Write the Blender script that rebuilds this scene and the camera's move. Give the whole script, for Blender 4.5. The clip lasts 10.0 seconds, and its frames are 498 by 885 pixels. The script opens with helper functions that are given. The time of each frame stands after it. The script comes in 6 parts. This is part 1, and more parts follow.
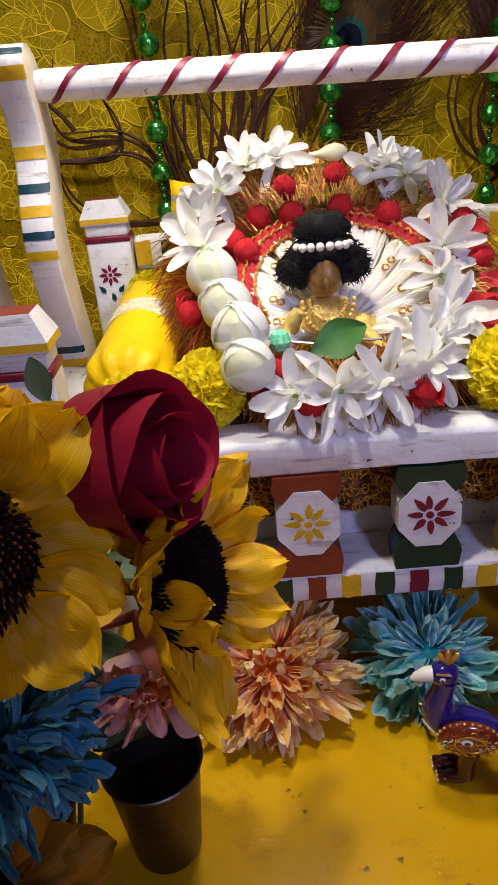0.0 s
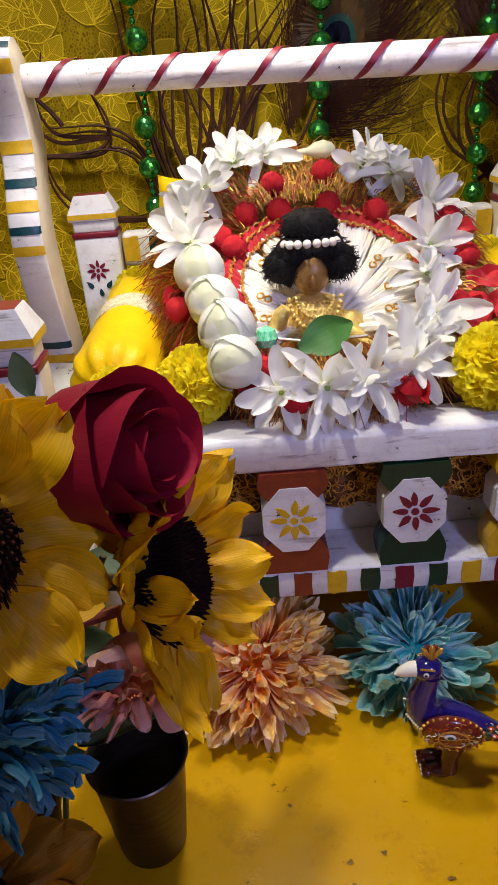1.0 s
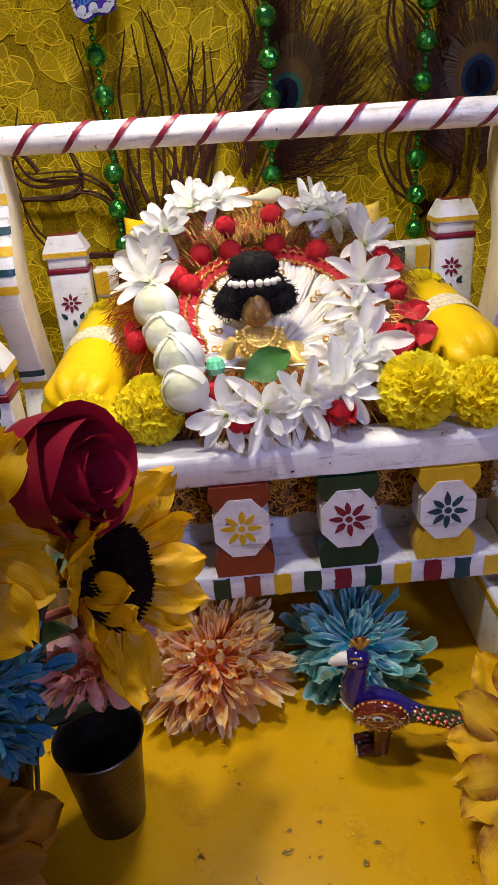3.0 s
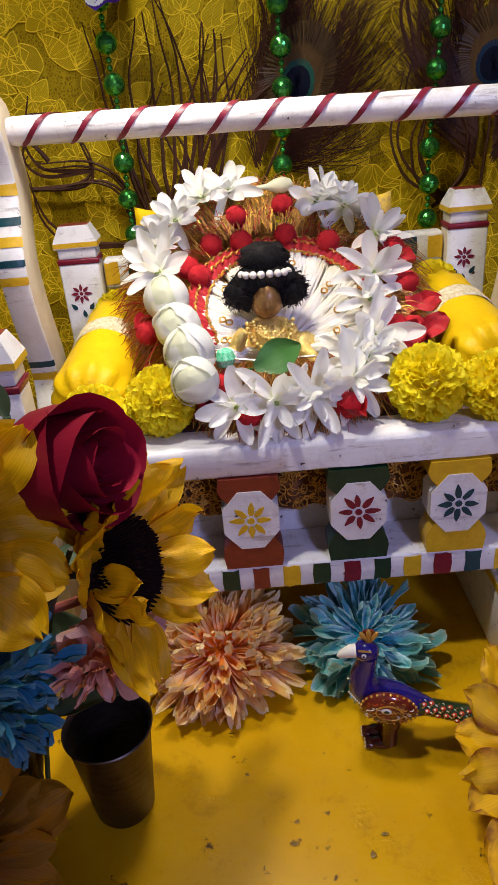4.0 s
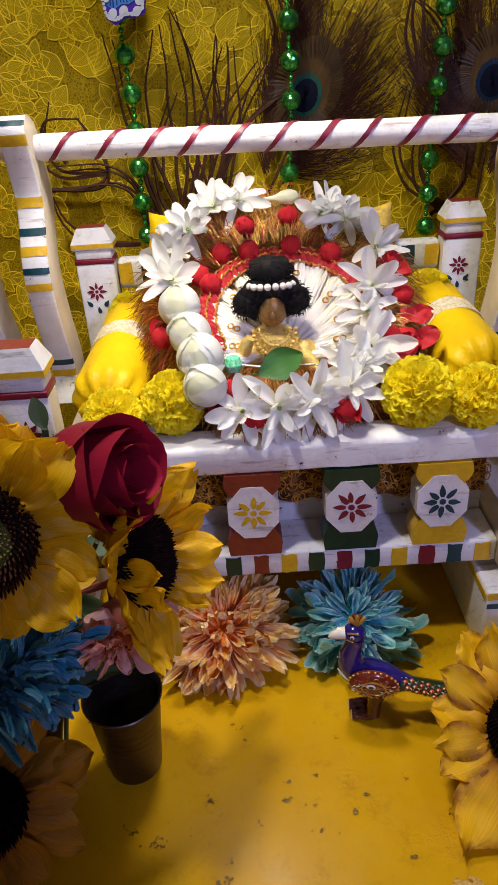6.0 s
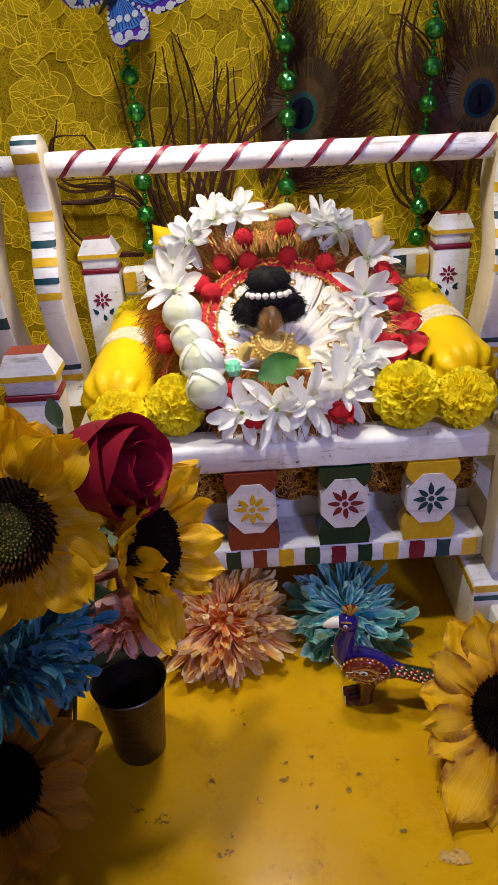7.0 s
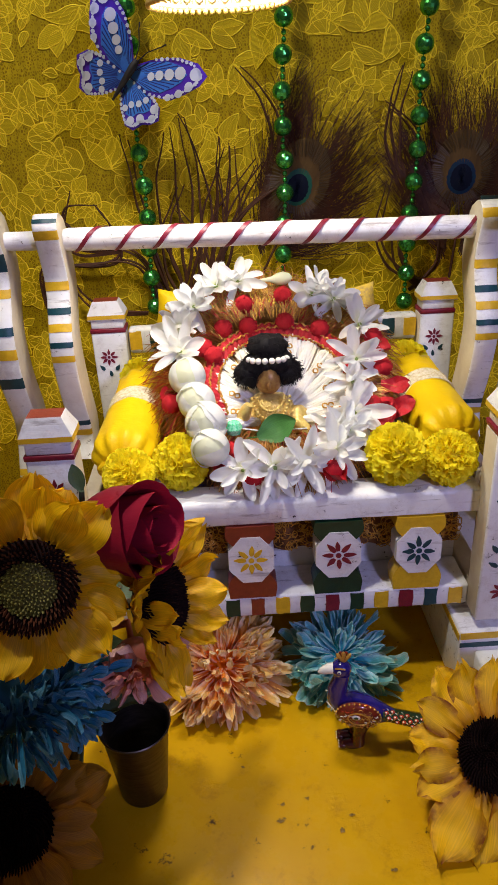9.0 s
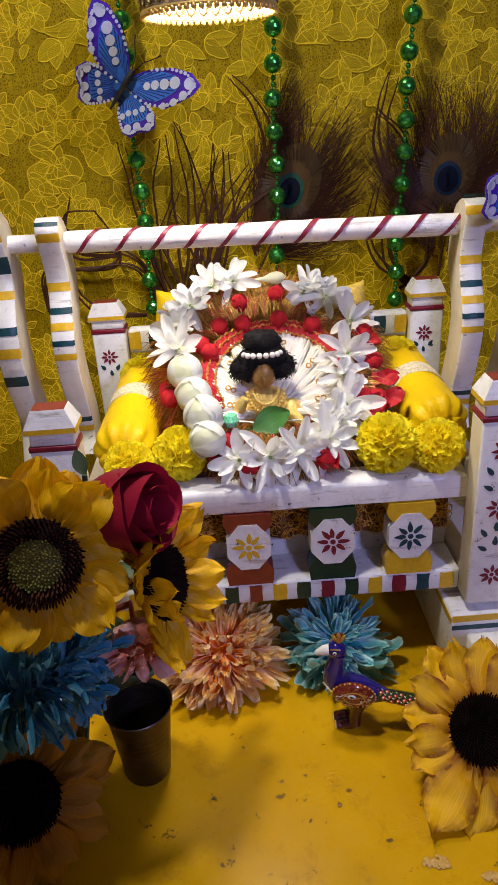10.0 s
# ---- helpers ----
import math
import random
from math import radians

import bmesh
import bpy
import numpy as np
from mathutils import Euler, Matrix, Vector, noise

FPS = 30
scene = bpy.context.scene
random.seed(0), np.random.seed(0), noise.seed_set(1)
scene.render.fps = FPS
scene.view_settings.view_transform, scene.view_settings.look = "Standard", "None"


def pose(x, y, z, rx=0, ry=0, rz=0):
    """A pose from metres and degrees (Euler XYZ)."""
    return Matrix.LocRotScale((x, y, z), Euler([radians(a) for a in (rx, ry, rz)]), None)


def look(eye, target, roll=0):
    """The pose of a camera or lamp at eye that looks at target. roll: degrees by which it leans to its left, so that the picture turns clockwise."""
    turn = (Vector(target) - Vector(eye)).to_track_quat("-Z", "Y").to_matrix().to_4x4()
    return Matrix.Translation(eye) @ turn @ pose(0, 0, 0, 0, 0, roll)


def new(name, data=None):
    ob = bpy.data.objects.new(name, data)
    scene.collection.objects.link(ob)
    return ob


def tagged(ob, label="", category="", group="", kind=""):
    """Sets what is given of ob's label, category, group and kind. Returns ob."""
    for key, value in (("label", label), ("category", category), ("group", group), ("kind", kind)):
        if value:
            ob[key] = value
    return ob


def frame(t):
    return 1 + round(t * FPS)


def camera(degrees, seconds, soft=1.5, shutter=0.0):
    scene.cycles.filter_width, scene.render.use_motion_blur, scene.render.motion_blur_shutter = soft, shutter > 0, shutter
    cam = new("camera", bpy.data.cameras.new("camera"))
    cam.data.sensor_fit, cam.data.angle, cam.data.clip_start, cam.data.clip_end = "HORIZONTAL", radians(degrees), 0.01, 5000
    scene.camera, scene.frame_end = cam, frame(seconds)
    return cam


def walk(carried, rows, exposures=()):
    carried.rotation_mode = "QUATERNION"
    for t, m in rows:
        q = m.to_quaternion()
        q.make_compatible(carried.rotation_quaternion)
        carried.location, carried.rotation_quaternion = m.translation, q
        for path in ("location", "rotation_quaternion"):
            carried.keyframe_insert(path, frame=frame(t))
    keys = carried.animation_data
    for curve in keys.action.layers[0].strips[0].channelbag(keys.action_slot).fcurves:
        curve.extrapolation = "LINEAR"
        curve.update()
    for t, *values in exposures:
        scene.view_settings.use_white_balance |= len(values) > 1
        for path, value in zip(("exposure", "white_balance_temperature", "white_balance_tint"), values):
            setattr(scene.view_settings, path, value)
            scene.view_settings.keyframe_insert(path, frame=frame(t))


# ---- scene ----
cam = camera(39.9, 10.0, 1.1)
PATH = [
    (0, (-0.0551, -0.2953, 0.3193), (-0.0627, 0.1486, 0.0894), -5.17),
    (0.5, (-0.0532, -0.2903, 0.3174), (-0.0600, 0.1525, 0.0852), -5.17),
    (1, (-0.0531, -0.2963, 0.3194), (-0.0539, 0.1464, 0.0869), -4.57),
    (1.5, (-0.0459, -0.3061, 0.3225), (-0.0423, 0.1382, 0.0931), -4.67),
    (2, (-0.0397, -0.3229, 0.3297), (-0.0366, 0.1230, 0.1034), -4.68),
    (2.5, (-0.0305, -0.3367, 0.3389), (-0.0224, 0.1111, 0.1165), -4.59),
    (4, (-0.0296, -0.3347, 0.3399), (-0.0312, 0.1097, 0.1107), -4.98),
    (4.5, (-0.0287, -0.3386, 0.3499), (-0.0299, 0.1029, 0.1153), -4.37),
    (5, (-0.0256, -0.3486, 0.3550), (-0.0260, 0.0899, 0.1147), -4.46),
    (5.5, (-0.0278, -0.3516, 0.3680), (-0.0275, 0.0865, 0.1271), -4.06),
    (6, (-0.0317, -0.3597, 0.3719), (-0.0337, 0.0753, 0.1254), -3.74),
    (7.3, (-0.0314, -0.3877, 0.3909), (-0.0322, 0.0521, 0.1530), -3.76),
    (7.5, (-0.0296, -0.3896, 0.4009), (-0.0319, 0.0542, 0.1706), -4.07),
    (8, (-0.0335, -0.3977, 0.4048), (-0.0283, 0.0505, 0.1834), -3.59),
    (8.5, (-0.0376, -0.3998, 0.4117), (-0.0347, 0.0484, 0.1903), -3.39),
    (9, (-0.0384, -0.4049, 0.4097), (-0.0303, 0.0436, 0.1888), -2.79),
    (9.5, (-0.0402, -0.4139, 0.4097), (-0.0316, 0.0361, 0.1920), -2.69),
    (10, (-0.0357, -0.4278, 0.4058), (-0.0281, 0.0238, 0.1912), -3.60),
]
walk(cam, [(t, look(eye, target, roll)) for t, eye, target, roll in PATH])

# ---- light ----
world = bpy.data.worlds.new("world")
world.use_nodes = True
scene.world = world
world.node_tree.nodes["Background"].inputs[0].default_value = (0.55, 0.62, 1.0, 1)
world.node_tree.nodes["Background"].inputs[1].default_value = 0.03
scene.view_settings.exposure = 0.0


def area_lamp(name, eye, target, size, watts, colour):
    data = bpy.data.lights.new(name, "AREA")
    data.shape, data.size, data.energy, data.color = "DISK", size, watts, colour
    ob = new(name, data)
    ob.matrix_world = look(eye, target)
    return ob


LAMP = Vector((-0.035, 0.05, 0.461))
area_lamp("shade_bulb", LAMP + Vector((0, 0, 0.034)), LAMP + Vector((0, 0.0001, -1)), 0.066, 0.95, (1.0, 0.93, 0.83))
area_lamp("ceiling_bulb", (-0.20, -0.14, 1.10), (-0.03, 0.0, 0.0), 0.08, 5.0, (1.0, 0.95, 0.88))
area_lamp("room_light", (0.58, -1.35, 0.90), (0.05, 0.1, 0.12), 0.16, 10.2, (0.45, 0.46, 1.0))

# ---- materials ----


def nodes_of(m):
    m.use_nodes = True
    return m.node_tree.nodes, m.node_tree.links, m.node_tree.nodes["Principled BSDF"]


def mix_colour(n, l, fac, a, b):
    mx = n.new("ShaderNodeMix")
    mx.data_type = "RGBA"
    for sock, val in ((mx.inputs[0], fac), (mx.inputs[6], a), (mx.inputs[7], b)):
        if isinstance(val, (tuple, float, int)):
            sock.default_value = (*val, 1) if isinstance(val, tuple) else val
        else:
            l.new(val, sock)
    return mx.outputs[2]


def ramp(n, l, src, lo, hi):
    r = n.new("ShaderNodeMapRange")
    r.inputs[1].default_value, r.inputs[2].default_value = lo, hi
    l.new(src, r.inputs[0])
    return r.outputs[0]


def noise_tex(n, l, scale, detail=4.0, rough=0.6, vec=None, stretch=None):
    t = n.new("ShaderNodeTexNoise")
    t.inputs["Scale"].default_value, t.inputs["Detail"].default_value, t.inputs["Roughness"].default_value = scale, detail, rough
    if vec is None:
        vec = n.new("ShaderNodeTexCoord").outputs["Object"]
    if stretch:
        mp = n.new("ShaderNodeMapping")
        mp.inputs["Scale"].default_value = stretch
        l.new(vec, mp.inputs[0])
        vec = mp.outputs[0]
    l.new(vec, t.inputs["Vector"])
    return t.outputs[0]


def bump(n, l, b, height, strength, distance):
    bp = n.new("ShaderNodeBump")
    bp.inputs["Strength"].default_value, bp.inputs["Distance"].default_value = strength, distance
    l.new(height, bp.inputs["Height"])
    l.new(bp.outputs[0], b.inputs["Normal"])


def surface(name, a, c, rough=0.5, scale=60.0, metal=0.0, fine=900.0, bump_mm=0.2, spec=0.5, sheen=0.0, stretch=None, vary=0.0, coat=0.0):
    """Two-tone surface: broad stains from a to c, fine grain in the relief."""
    m = bpy.data.materials.new(name)
    n, l, b = nodes_of(m)
    broad = ramp(n, l, noise_tex(n, l, scale, 5, 0.65, None, stretch), 0.35, 0.68)
    col = mix_colour(n, l, broad, a, c)
    if vary:
        info = n.new("ShaderNodeObjectInfo")
        hs = n.new("ShaderNodeHueSaturation")
        r = n.new("ShaderNodeMapRange")
        r.inputs[3].default_value, r.inputs[4].default_value = 1 - vary, 1 + vary
        l.new(info.outputs["Random"], r.inputs[0])
        l.new(r.outputs[0], hs.inputs["Value"])
        l.new(col, hs.inputs["Color"])
        col = hs.outputs[0]
    l.new(col, b.inputs["Base Color"])
    b.inputs["Roughness"].default_value, b.inputs["Metallic"].default_value = rough, metal
    b.inputs["Specular IOR Level"].default_value, b.inputs["Coat Weight"].default_value = spec, coat
    b.inputs["Sheen Weight"].default_value = sheen
    if bump_mm:
        bump(n, l, b, noise_tex(n, l, fine, 3, 0.6, None, stretch), 0.6, bump_mm / 1000)
    return m


def petal_material(name, base, tip, rough=0.5, streak=0.35, vary=0.15, through_light=0.25, edge=None, start=0.0, end=1.0):
    """Colour runs from the petal's base to its tip with streaks along it; some light shines through."""
    m = bpy.data.materials.new(name)
    n, l, b = nodes_of(m)
    at = n.new("ShaderNodeAttribute")
    at.attribute_name = "petal"
    sep = n.new("ShaderNodeSeparateXYZ")
    l.new(at.outputs["Vector"], sep.inputs[0])
    along = ramp(n, l, sep.outputs[0], start, end)
    col = mix_colour(n, l, along, base, tip)
    if edge:
        ab = n.new("ShaderNodeMath")
        ab.operation = "MAXIMUM"
        l.new(sep.outputs[2], ab.inputs[0])
        l.new(ramp(n, l, sep.outputs[0], 0.8, 1.0), ab.inputs[1])
        wob = n.new("ShaderNodeMath")
        wob.operation = "MULTIPLY"
        l.new(ramp(n, l, ab.outputs[0], 0.42, 0.95), wob.inputs[0])
        l.new(ramp(n, l, noise_tex(n, l, 120, 3), 0.35, 0.6), wob.inputs[1])
        col = mix_colour(n, l, wob.outputs[0], col, edge)
    info = n.new("ShaderNodeObjectInfo")
    st = noise_tex(n, l, 4.0, 4, 0.65, at.outputs["Vector"], (0.35, 4.6, 0.0))
    dark = n.new("ShaderNodeHueSaturation")
    val = n.new("ShaderNodeMapRange")
    val.inputs[1].default_value, val.inputs[2].default_value = 0.3, 0.7
    val.inputs[3].default_value, val.inputs[4].default_value = 1 - streak, 1 + streak * 0.5
    l.new(st, val.inputs[0])
    l.new(val.outputs[0], dark.inputs["Value"])
    l.new(col, dark.inputs["Color"])
    hs = n.new("ShaderNodeHueSaturation")
    r = n.new("ShaderNodeMapRange")
    r.inputs[3].default_value, r.inputs[4].default_value = 1 - vary, 1 + vary
    l.new(info.outputs["Random"], r.inputs[0])
    l.new(r.outputs[0], hs.inputs["Value"])
    l.new(dark.outputs[0], hs.inputs["Color"])
    l.new(hs.outputs[0], b.inputs["Base Color"])
    b.inputs["Roughness"].default_value = rough
    b.inputs["Specular IOR Level"].default_value = 0.3
    bump(n, l, b, st, 0.5, 0.0003)
    tr = n.new("ShaderNodeBsdfTranslucent")
    l.new(hs.outputs[0], tr.inputs[0])
    mx = n.new("ShaderNodeMixShader")
    mx.inputs[0].default_value = through_light
    l.new(b.outputs[0], mx.inputs[1])
    l.new(tr.outputs[0], mx.inputs[2])
    l.new(mx.outputs[0], n["Material Output"].inputs[0])
    return m


def table_paint():
    """Old glossy yellow oil paint with soft lumps, grime and dark chips."""
    m = bpy.data.materials.new("yellow_table_paint")
    n, l, b = nodes_of(m)
    broad = ramp(n, l, noise_tex(n, l, 14, 5, 0.6), 0.3, 0.7)
    col = mix_colour(n, l, broad, (0.53, 0.280, 0.002), (0.63, 0.350, 0.004))
    grime = ramp(n, l, noise_tex(n, l, 34, 8, 0.78), 0.54, 0.74)
    col = mix_colour(n, l, grime, col, (0.36, 0.17, 0.006))
    chips = ramp(n, l, noise_tex(n, l, 48, 7, 0.76), 0.625, 0.655)
    col = mix_colour(n, l, chips, col, (0.07, 0.03, 0.008))
    l.new(col, b.inputs["Base Color"])
    rg = n.new("ShaderNodeMapRange")
    rg.inputs[1].default_value, rg.inputs[2].default_value, rg.inputs[3].default_value, rg.inputs[4].default_value = 0.3, 0.7, 0.20, 0.36
    l.new(noise_tex(n, l, 40, 6, 0.7), rg.inputs[0])
    l.new(rg.outputs[0], b.inputs["Roughness"])
    b.inputs["Specular IOR Level"].default_value = 0.13
    crust = n.new("ShaderNodeMath")
    crust.operation = "MULTIPLY"
    l.new(ramp(n, l, noise_tex(n, l, 150, 4, 0.7), 0.45, 0.8), crust.inputs[0])
    l.new(ramp(n, l, noise_tex(n, l, 18, 3, 0.6), 0.52, 0.66), crust.inputs[1])
    add = n.new("ShaderNodeMath")
    add.operation = "ADD"
    l.new(noise_tex(n, l, 26, 4, 0.5), add.inputs[0])
    l.new(crust.outputs[0], add.inputs[1])
    bump(n, l, b, add.outputs[0], 0.30, 0.0013)
    return m


def net_cloth(name, thread, hole, scale):
    m = bpy.data.materials.new(name)
    n, l, b = nodes_of(m)
    tc = n.new("ShaderNodeTexCoord").outputs["Object"]
    v = n.new("ShaderNodeTexVoronoi")
    v.feature = "DISTANCE_TO_EDGE"
    v.inputs["Scale"].default_value = scale
    mp = n.new("ShaderNodeMapping")
    mp.inputs["Scale"].default_value = (1, 0.001, 0.8)
    l.new(tc, mp.inputs[0])
    l.new(mp.outputs[0], v.inputs["Vector"])
    holes = ramp(n, l, v.outputs[0], 0.10, 0.26)
    blot = ramp(n, l, noise_tex(n, l, 22, 4, 0.6), 0.3, 0.72)
    weave = ramp(n, l, noise_tex(n, l, 260, 3, 0.6, None, (1.0, 1.0, 0.22)), 0.35, 0.65)
    base = mix_colour(n, l, weave, mix_colour(n, l, blot, thread, tuple(c * 0.72 for c in thread)), tuple(c * 0.62 for c in thread))
    l.new(mix_colour(n, l, holes, base, hole), b.inputs["Base Color"])
    b.inputs["Roughness"].default_value = 0.7
    b.inputs["Specular IOR Level"].default_value = 0.08
    bump(n, l, b, holes, -0.5, 0.0005)
    return m


def lace_cloth():
    """Lace motifs: close parallel threads across each leaf, with darker gaps between them."""
    m = bpy.data.materials.new("yellow_lace_motif")
    n, l, b = nodes_of(m)
    at = n.new("ShaderNodeAttribute")
    at.attribute_name = "petal"
    w = n.new("ShaderNodeTexWave")
    w.inputs["Scale"].default_value, w.inputs["Distortion"].default_value, w.inputs["Detail"].default_value = 3.6, 2.2, 2.0
    l.new(at.outputs["Vector"], w.inputs["Vector"])
    gaps = ramp(n, l, w.outputs[1], 0.30, 0.75)
    col = mix_colour(n, l, gaps, (0.40, 0.27, 0.004), (0.68, 0.49, 0.008))
    geo = n.new("ShaderNodeNewGeometry")
    hs = n.new("ShaderNodeHueSaturation")
    r = n.new("ShaderNodeMapRange")
    r.inputs[3].default_value, r.inputs[4].default_value = 0.80, 1.06
    l.new(geo.outputs["Random Per Island"], r.inputs[0])
    l.new(r.outputs[0], hs.inputs["Value"])
    l.new(col, hs.inputs["Color"])
    l.new(hs.outputs[0], b.inputs["Base Color"])
    b.inputs["Roughness"].default_value = 0.6
    b.inputs["Specular IOR Level"].default_value = 0.12
    bump(n, l, b, gaps, 0.6, 0.0004)
    return m


def white_paint():
    """Brushed white oil paint on wood: ridges, yellowed patches, dark nicks and hairline scratches."""
    m = bpy.data.materials.new("white_wood_paint")
    n, l, b = nodes_of(m)
    old = ramp(n, l, noise_tex(n, l, 26, 6, 0.7), 0.42, 0.72)
    col = mix_colour(n, l, old, (0.84, 0.83, 0.82), (0.75, 0.72, 0.68))
    rub = ramp(n, l, noise_tex(n, l, 60, 8, 0.8), 0.50, 0.66)
    col = mix_colour(n, l, rub, col, (0.66, 0.62, 0.58))
    scratch = ramp(n, l, noise_tex(n, l, 150, 5, 0.7, None, (0.12, 1, 1)), 0.60, 0.70)
    col = mix_colour(n, l, scratch, col, (0.42, 0.38, 0.36))
    nick = ramp(n, l, noise_tex(n, l, 120, 6, 0.72), 0.648, 0.672)
    col = mix_colour(n, l, nick, col, (0.05, 0.035, 0.03))
    l.new(col, b.inputs["Base Color"])
    b.inputs["Roughness"].default_value = 0.38
    b.inputs["Specular IOR Level"].default_value = 0.45
    add = n.new("ShaderNodeMath")
    add.operation = "ADD"
    l.new(noise_tex(n, l, 170, 4, 0.6, None, (0.15, 1, 1)), add.inputs[0])
    l.new(noise_tex(n, l, 70, 3, 0.5), add.inputs[1])
    bump(n, l, b, add.outputs[0], 0.55, 0.0007)
    return m


WHITE = white_paint()
CREAM = surface("cream_side_paint", (0.72, 0.64, 0.48), (0.60, 0.50, 0.35), 0.55, 40, fine=200, bump_mm=0.6)
RED_P = surface("dark_red_paint", (0.22, 0.008, 0.026), (0.15, 0.006, 0.022), 0.4, 300, fine=500, bump_mm=0.3)
BRICK_P = surface("brick_red_paint", (0.25, 0.034, 0.014), (0.19, 0.026, 0.012), 0.45, 200, fine=500, bump_mm=0.3)
GREEN_P = surface("dark_green_paint", (0.007, 0.042, 0.018), (0.004, 0.026, 0.012), 0.4, 200, fine=500, bump_mm=0.3)
TEAL_P = surface("dark_teal_paint", (0.008, 0.06, 0.075), (0.005, 0.035, 0.05), 0.4, 200, fine=500, bump_mm=0.3)
YELLOW_P = surface("yellow_paint", (0.74, 0.46, 0.02), (0.62, 0.36, 0.012), 0.42, 200, fine=500, bump_mm=0.3)
TABLE = table_paint()
DARK_CHIP = surface("dark_paint_chip", (0.12, 0.055, 0.004), (0.28, 0.14, 0.006), 0.4, 500, fine=700, bump_mm=0.4)
NET = net_cloth("yellow_net_cloth", (0.50, 0.345, 0.006), (0.20, 0.12, 0.003), 480)
LACE = lace_cloth()
LACE_RIM = surface("yellow_lace_cord", (0.92, 0.70, 0.030), (0.76, 0.55, 0.016), 0.6, 90, fine=2500, bump_mm=0.3, spec=0.15)
PLASTER = surface("room_plaster", (0.30, 0.28, 0.26), (0.24, 0.22, 0.20), 0.8, 3, fine=60, bump_mm=0.6)
JASMINE = petal_material("jasmine_petal", (0.88, 0.89, 0.64), (0.94, 0.94, 0.90), 0.42, 0.03, 0.02, 0.36, None, 0.0, 0.25)
STEM_G = surface("pale_green_stem", (0.35, 0.45, 0.12), (0.25, 0.36, 0.08), 0.5, 300)
SUN = petal_material("sunflower_petal", (0.60, 0.28, 0.002), (0.82, 0.46, 0.003), 0.5, 0.28, 0.12, 0.22, None, 0.0, 0.7)
SUN_OLD = petal_material("printed_sunflower_petal", (0.48, 0.17, 0.001), (0.88, 0.50, 0.003), 0.55, 0.22, 0.1, 0.28, (0.26, 0.075, 0.004), 0.0, 0.6)
# darker petal colour holds the shade low in the bouquet
SUN_SHADED = petal_material("shaded_sunflower_petal", (0.34, 0.13, 0.01), (0.50, 0.24, 0.01), 0.6, 0.45, 0.12, 0.12)
DISC_DARK = surface("dark_floret", (0.022, 0.009, 0.007), (0.008, 0.005, 0.005), 0.85, 300, bump_mm=0.5, spec=0.05)
DISC_RIM = surface("brown_floret", (0.10, 0.030, 0.012), (0.045, 0.015, 0.008), 0.8, 300, bump_mm=0.5, spec=0.1)
DISC_GREEN = surface("green_floret", (0.17, 0.15, 0.02), (0.09, 0.075, 0.012), 0.65, 300, bump_mm=0.4)
ROSE = petal_material("red_rose_petal", (0.14, 0.003, 0.012), (0.30, 0.008, 0.030), 0.5, 0.06, 0.18, 0.12)
ORANGE = petal_material("peach_petal", (0.96, 0.25, 0.004), (1.0, 0.70, 0.22), 0.55, 0.28, 0.10, 0.30, (1.0, 0.86, 0.66), 0.20, 0.85)
BLUE = petal_material("turquoise_petal", (0.008, 0.32, 0.42), (0.34, 0.78, 0.82), 0.5, 0.42, 0.25, 0.30, (0.88, 0.97, 0.95), 0.10, 0.85)
BLUE_D = petal_material("sky_blue_petal", (0.008, 0.11, 0.24), (0.04, 0.26, 0.46), 0.6, 0.5, 0.25, 0.2, (0.22, 0.46, 0.62), 0.0, 0.8)
PINK = petal_material("pale_pink_petal", (0.55, 0.16, 0.12), (0.80, 0.50, 0.45), 0.55, 0.25, 0.12, 0.25)
MARIGOLD = petal_material("marigold_petal", (0.98, 0.80, 0.010), (1.0, 0.90, 0.03), 0.55, 0.03, 0.04, 0.48)
LEAF = petal_material("green_leaf", (0.05, 0.16, 0.035), (0.08, 0.24, 0.05), 0.4, 0.3, 0.05, 0.15)
DULL_LEAF = petal_material("dull_green_leaf", (0.06, 0.10, 0.05), (0.09, 0.14, 0.07), 0.5, 0.3, 0.05, 0.1)
SATIN = surface("yellow_satin", (0.82, 0.54, 0.004), (0.76, 0.47, 0.003), 0.46, 30, fine=110, bump_mm=1.6, spec=0.22)
LACE_W = surface("cream_lace_band", (0.80, 0.72, 0.54), (0.52, 0.40, 0.16), 0.7, 420, fine=1200, bump_mm=0.8)
POM = surface("red_wool", (0.56, 0.006, 0.016), (0.46, 0.004, 0.010), 0.85, 500, fine=2200, bump_mm=1.0)
TRIM = surface("red_trim_cloth", (0.56, 0.012, 0.02), (0.40, 0.006, 0.014), 0.6, 400, fine=1500, bump_mm=0.8)
GOLD = surface("gold_thread", (0.78, 0.46, 0.08), (0.50, 0.24, 0.04), 0.32, 300, metal=0.6, fine=1800, bump_mm=0.5)
FRINGE = surface("copper_gold_fringe", (0.52, 0.24, 0.05), (0.28, 0.10, 0.02), 0.45, 300, metal=0.25, fine=1500, bump_mm=0.4)
WOOL_W = surface("white_gold_knit", (0.95, 0.93, 0.88), (0.90, 0.84, 0.72), 0.75, 170, fine=1500, bump_mm=1.0)
BROCADE = surface("dark_gold_brocade", (0.28, 0.11, 0.03), (0.05, 0.022, 0.012), 0.5, 140, metal=0.15, fine=700, bump_mm=1.0)
NAVY = surface("navy_print_cloth", (0.02, 0.02, 0.10), (0.30, 0.16, 0.05), 0.6, 260, fine=900, bump_mm=0.4)
PRINT = surface("yellow_print_cloth", (0.80, 0.55, 0.04), (0.45, 0.28, 0.10), 0.6, 260, fine=900, bump_mm=0.3)
